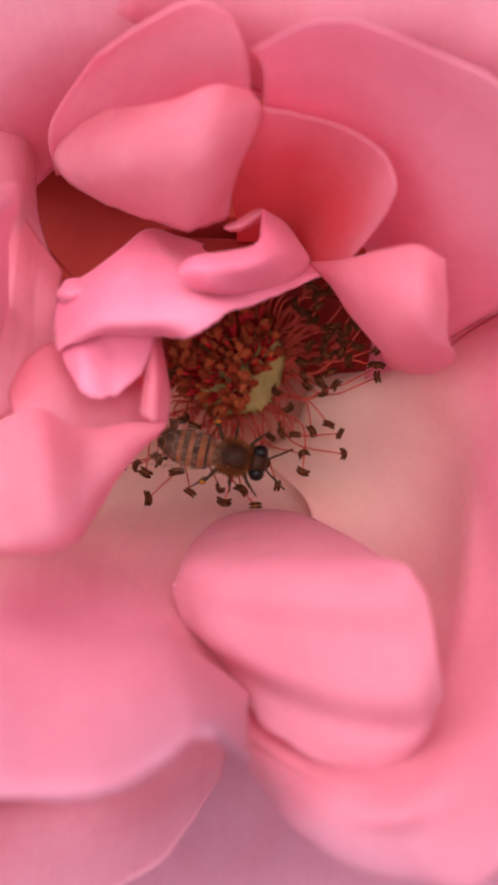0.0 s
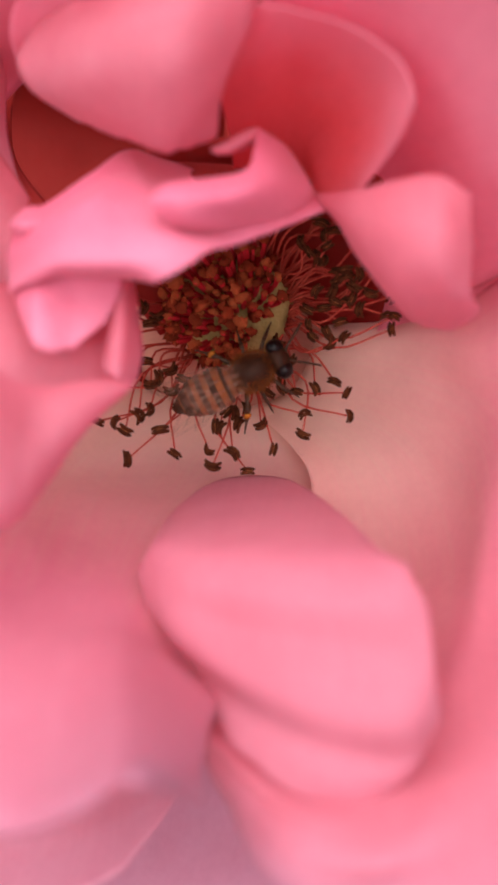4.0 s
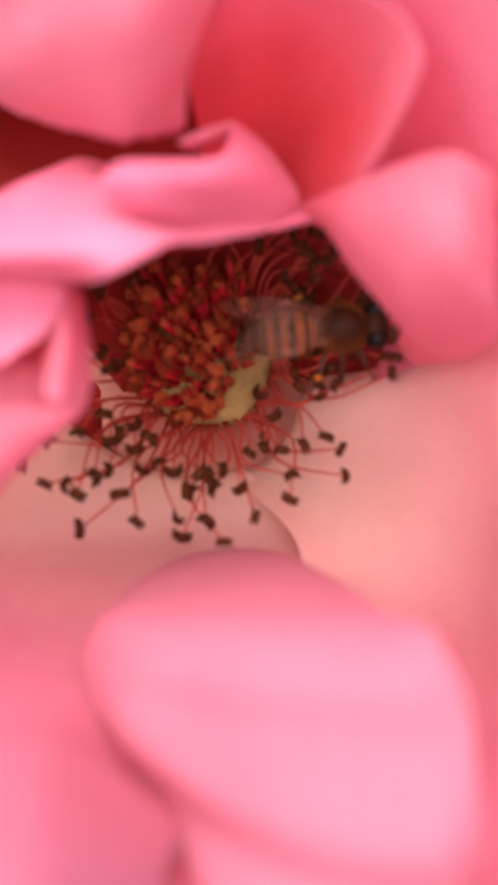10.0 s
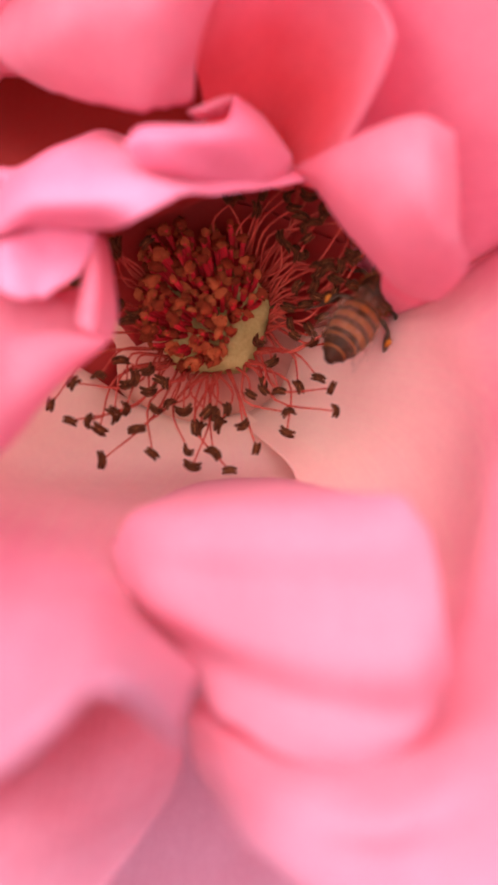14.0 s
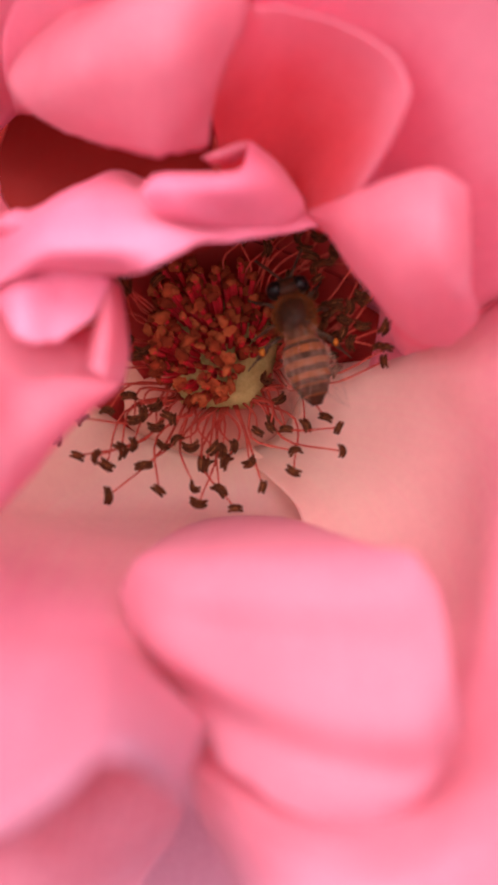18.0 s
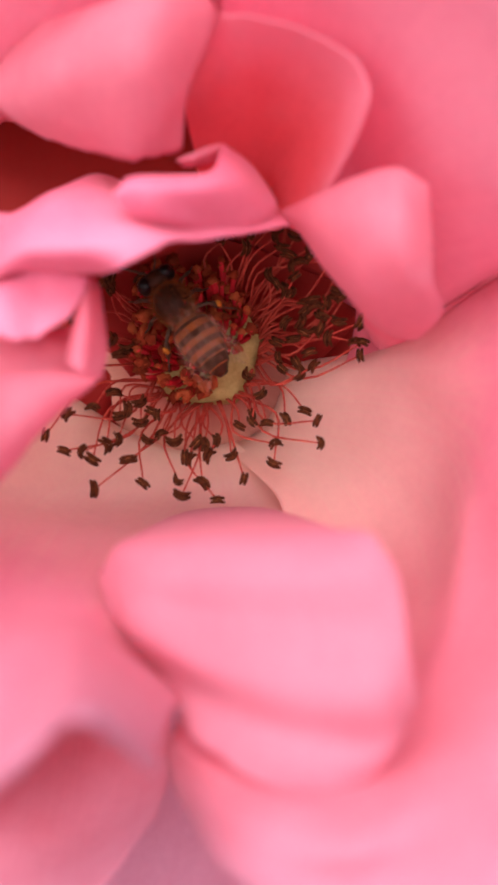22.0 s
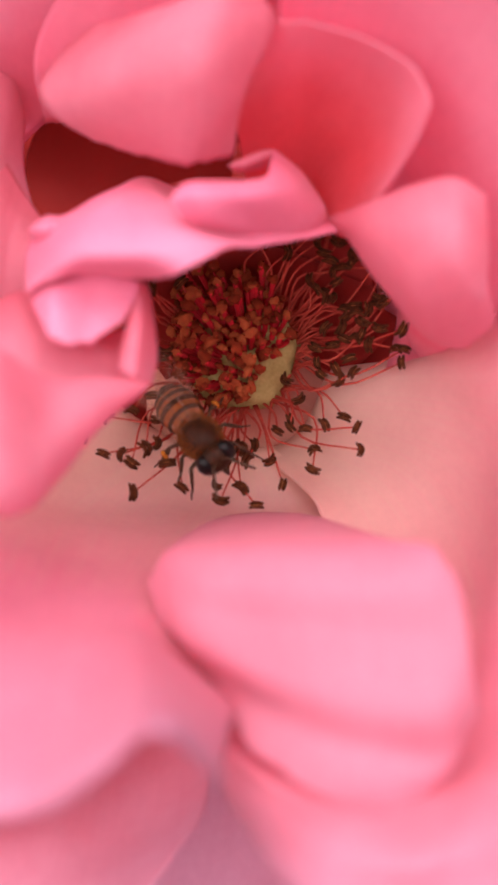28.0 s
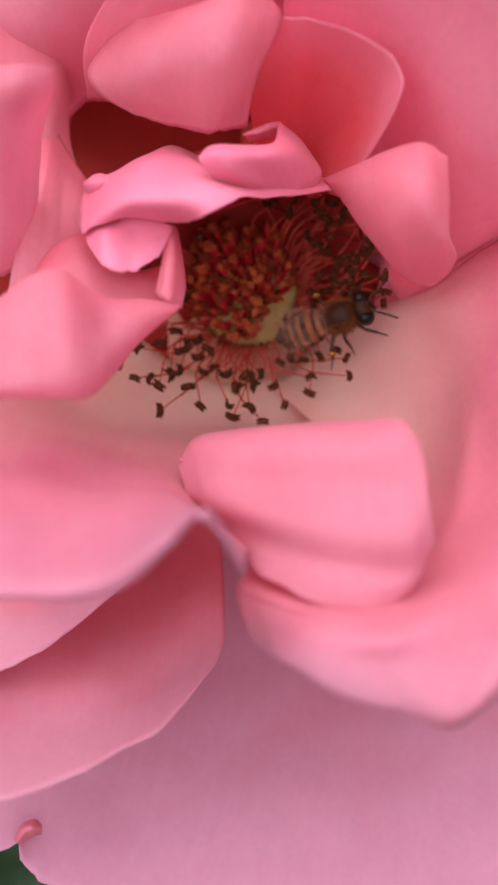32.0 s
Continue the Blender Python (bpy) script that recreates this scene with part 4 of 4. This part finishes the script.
            if k == 5 and band == 1:
                faces.append(tuple(5 * n + q for q in range(n)))
            mesh_object("abdomen_band", scaled(verts), faces, bee_amber if band == 0 else bee_black, abdomen)
    # wings lie back over the abdomen
    for s in (-1, 1):
        for name, root, length, width, angle, up in (("forewing", (1.2, 1.3 * s, 1.35), 9.4, 3.0, 8, 4), ("hindwing", (0.4, 1.3 * s, 1.15), 6.3, 2.2, 15, 1)):
            verts, faces, uvs = [], [], []
            nl, nw = 16, 6
            for i in range(nl + 1):
                t = i / nl
                lead, trail = 0.25 * width * math.sin(math.pi * t) * 0.6, -width * (0.12 + 0.88 * math.sin(math.pi * min(0.15 + 0.75 * t, 1))) * (1 - t ** 5)
                for j in range(nw + 1):
                    w = j / nw
                    y = lead + (trail - lead) * w
                    verts.append(Vector((-length * t, -y * s * -1, 0.12 * math.sin(6 * w + 2 * t) + 0.3 * math.sin(math.pi * t))))
                    uvs.append((t, w))
            for i in range(nl):
                for j in range(nw):
                    q = i * (nw + 1) + j
                    faces.append((q, q + 1, q + nw + 2, q + nw + 1))
            m = Matrix.Translation(root) @ Euler((0, radians(up), radians(-angle * s))).to_matrix().to_4x4()
            mesh_object(name, scaled([m @ q for q in verts]), faces, bee_wing, bee, "clear veined wing", uvs)
    legs = []
    for s in (-1, 1):
        for x, fwd, reach in ((3.2, 2.0, 2.5), (1.9, 0.1, 2.9), (0.8, -2.6, 3.4)):
            hip = np.array((x, 1.0 * s, -1.2))
            knee = hip + (0.4 * fwd, 0.55 * reach * s, 0.5)
            ankle = hip + (0.8 * fwd, 0.9 * reach * s, -1.6)
            toe = ankle + (0.3 * fwd, 0.25 * reach * s, -0.8)
            leg = new("leg")
            leg.parent = bee
            leg.location = Vector(hip * MM)
            v, f = tube([hip - hip, 0.5 * (knee - hip) + (0, 0, 0.2), knee - hip], [0.2, 0.24, 0.16], 7, 6)
            mesh_object("thigh", scaled(v), f, bee_leg, leg)
            v, f = tube([knee - hip, 0.5 * (knee + ankle) - hip, ankle - hip], [0.2, 0.34 if x < 1 else 0.2, 0.13], 7, 6)
            mesh_object("shin", scaled(v), f, bee_leg, leg)
            v, f = tube([ankle - hip, 0.5 * (ankle + toe) - hip + (0, 0, 0.1), toe - hip], [0.13, 0.1, 0.07], 6, 6)
            mesh_object("foot", scaled(v), f, bee_leg, leg)
            if x < 1:
                v, f = blob(0.55 * knee + 0.45 * ankle - hip + (0, 0.15 * s, 0.1), (0.42, 0.3, 0.6), None, 7, 9, 0.3, s)
                mesh_object("pollen_load", scaled(v), f, bee_pollen, leg, "packed orange pollen")
            legs.append((leg, s))
    return bee, legs


bee, bee_legs = honeybee()

# seconds; x, y, z in mm in the flower's frame; heading and pitch in degrees
BEE_ROWS = [
    (0, -3.0, 0.2, 2.5, -12, 0),
    (0.5, -2.7, 1.2, 2.5, 2, 0),
    (1, -2.4, -0.3, 2.5, -5, 0),
    (1.5, -2.0, -0.1, 2.5, -13, 0),
    (2, -2.0, 2.2, 2.5, 23, 0),
    (2.5, -2.0, 1.4, 2.5, -4, 0),
    (3, -1.8, 1.8, 2.5, 2, 0),
    (3.5, -1.2, 1.1, 2.5, -8, 0),
    (4, -0.1, 3.4, 2.5, 27, 0),
    (4.5, 0.0, 4.9, 2.5, 34, 0),
    (6.5, 2.0, 5.0, 2.5, 48, 0),
    (7, 5.6, 7.6, 2.5, 35, 0),
    (7.5, 11.0, 7.6, 2.5, 46, 0),
    (8, 9.1, 9.6, 2.5, 59, 0),
    (8.5, 8.7, 9.9, 2.5, 55, 0),
    (9, 7.8, 11.9, 2.5, 89, 0),
    (9.5, 7.2, 12.3, 2.5, 26, 0),
    (10, 8.7, 12.2, 2.5, 6, 0),
    (10.5, 10.0, 13.1, 2.5, -10, 0),
    (11, 9.4, 15.1, 2.5, -3, 0),
    (11.5, 8.8, 12.1, 2.5, -27, 0),
    (12, 9.4, 12.9, 2.5, -25, 0),
    (12.5, 11.1, 14.5, 2.5, -65, 0),
    (13, 11.6, 14.7, 2.5, -54, 0),
    (13.5, 12.3, 11.0, 2.5, -42, 0),
    (13.75, 12.2, 10.4, 2.5, 8, 0),
    (14, 14.2, 9.9, 2.0, 55, 22),
    (14.5, 11.2, 7.7, 2.0, 38, 22),
    (15, 11.6, 8.8, 2.0, 43, 22),
    (15.5, 10.0, 10.3, 2.5, 87, 0),
    (17.5, 11.5, 13.8, 2.5, 102, 0),
    (18, 7.0, 10.8, 2.5, 106, 0),
    (18.5, 7.7, 11.5, 2.5, 104, 0),
    (19, 7.5, 13.4, 2.5, 107, 0),
    (19.5, 7.2, 12.4, 2.5, 103, 0),
    (20, 7.2, 11.9, 2.5, 106, 0),
    (20.5, 7.3, 12.4, 2.5, 111, 0),
    (21, 7.1, 11.3, 2.5, 126, 0),
    (21.5, 3.1, 11.1, 2.5, 148, 0),
    (22, -2.2, 12.0, 2.5, 127, 0),
    (22.5, -0.0, 10.0, 2.5, 133, 0),
    (23, -1.2, 13.0, 2.5, 131, 0),
    (23.5, -1.7, 14.1, 2.5, 127, 0),
    (24, -0.8, 16.0, 2.5, 125, 0),
    (24.5, 0.0, 15.2, 2.5, 156, 0),
    (25.5, -1.2, 13.9, 2.5, 162, 0),
    (26.5, -3.2, 11.3, 2.5, 202, 0),
    (27, -6.6, 8.0, 2.5, 234, 0),
    (27.5, -6.3, 3.6, 2.5, 280, 0),
    (28, -5.2, 1.9, 2.5, 310, -30),
    (28.2, -4.2, 0.7, 2.5, 295, 0),
    (28.5, -3.8, 1.6, 2.5, 347, 0),
    (28.7, -2.1, 2.0, 2.5, 336, 0),
    (29, -2.2, 0.5, 2.5, 338, 0),
    (29.2, -1.5, 2.7, 2.5, 341, 0),
    (29.5, -0.1, 2.8, 2.5, 375, 0),
    (29.7, 0.3, 3.5, 2.5, 355, 0),
    (30, 2.0, 3.1, 2.5, 365, 0),
    (30.2, 4.4, 2.1, 2.5, 359, 0),
    (30.5, 5.2, 4.0, 2.5, 372, 0),
    (30.7, 6.1, 3.8, 2.5, 390, 0),
    (31, 9.0, 5.6, 2.5, 411, 0),
    (31.2, 9.9, 6.6, 2.5, 416, 0),
    (31.5, 10.5, 5.8, 2.5, 424, 0),
    (31.7, 10.7, 5.4, 2.5, 416, 0),
    (32, 8.2, 6.2, 2.5, 377, -24),
]


def motions():
    walk(bee, [(t, TO_WORLD @ pose(x * MM, y * MM, z * MM, 0, pitch, heading)) for t, x, y, z, heading, pitch in BEE_ROWS])
    for k, (leg, side) in enumerate(bee_legs):
        home = leg.location
        rows = []
        for i in range(65):
            t = i * 0.5
            swing = 14 * math.sin(2.1 * i + 2.0 * k) * (0.4 + 0.6 * abs(math.sin(0.37 * i)))
            rows.append((t, pose(home.x, home.y, home.z, 6 * math.sin(1.3 * i + k), 0, swing)))
        walk(leg, rows)


motions()
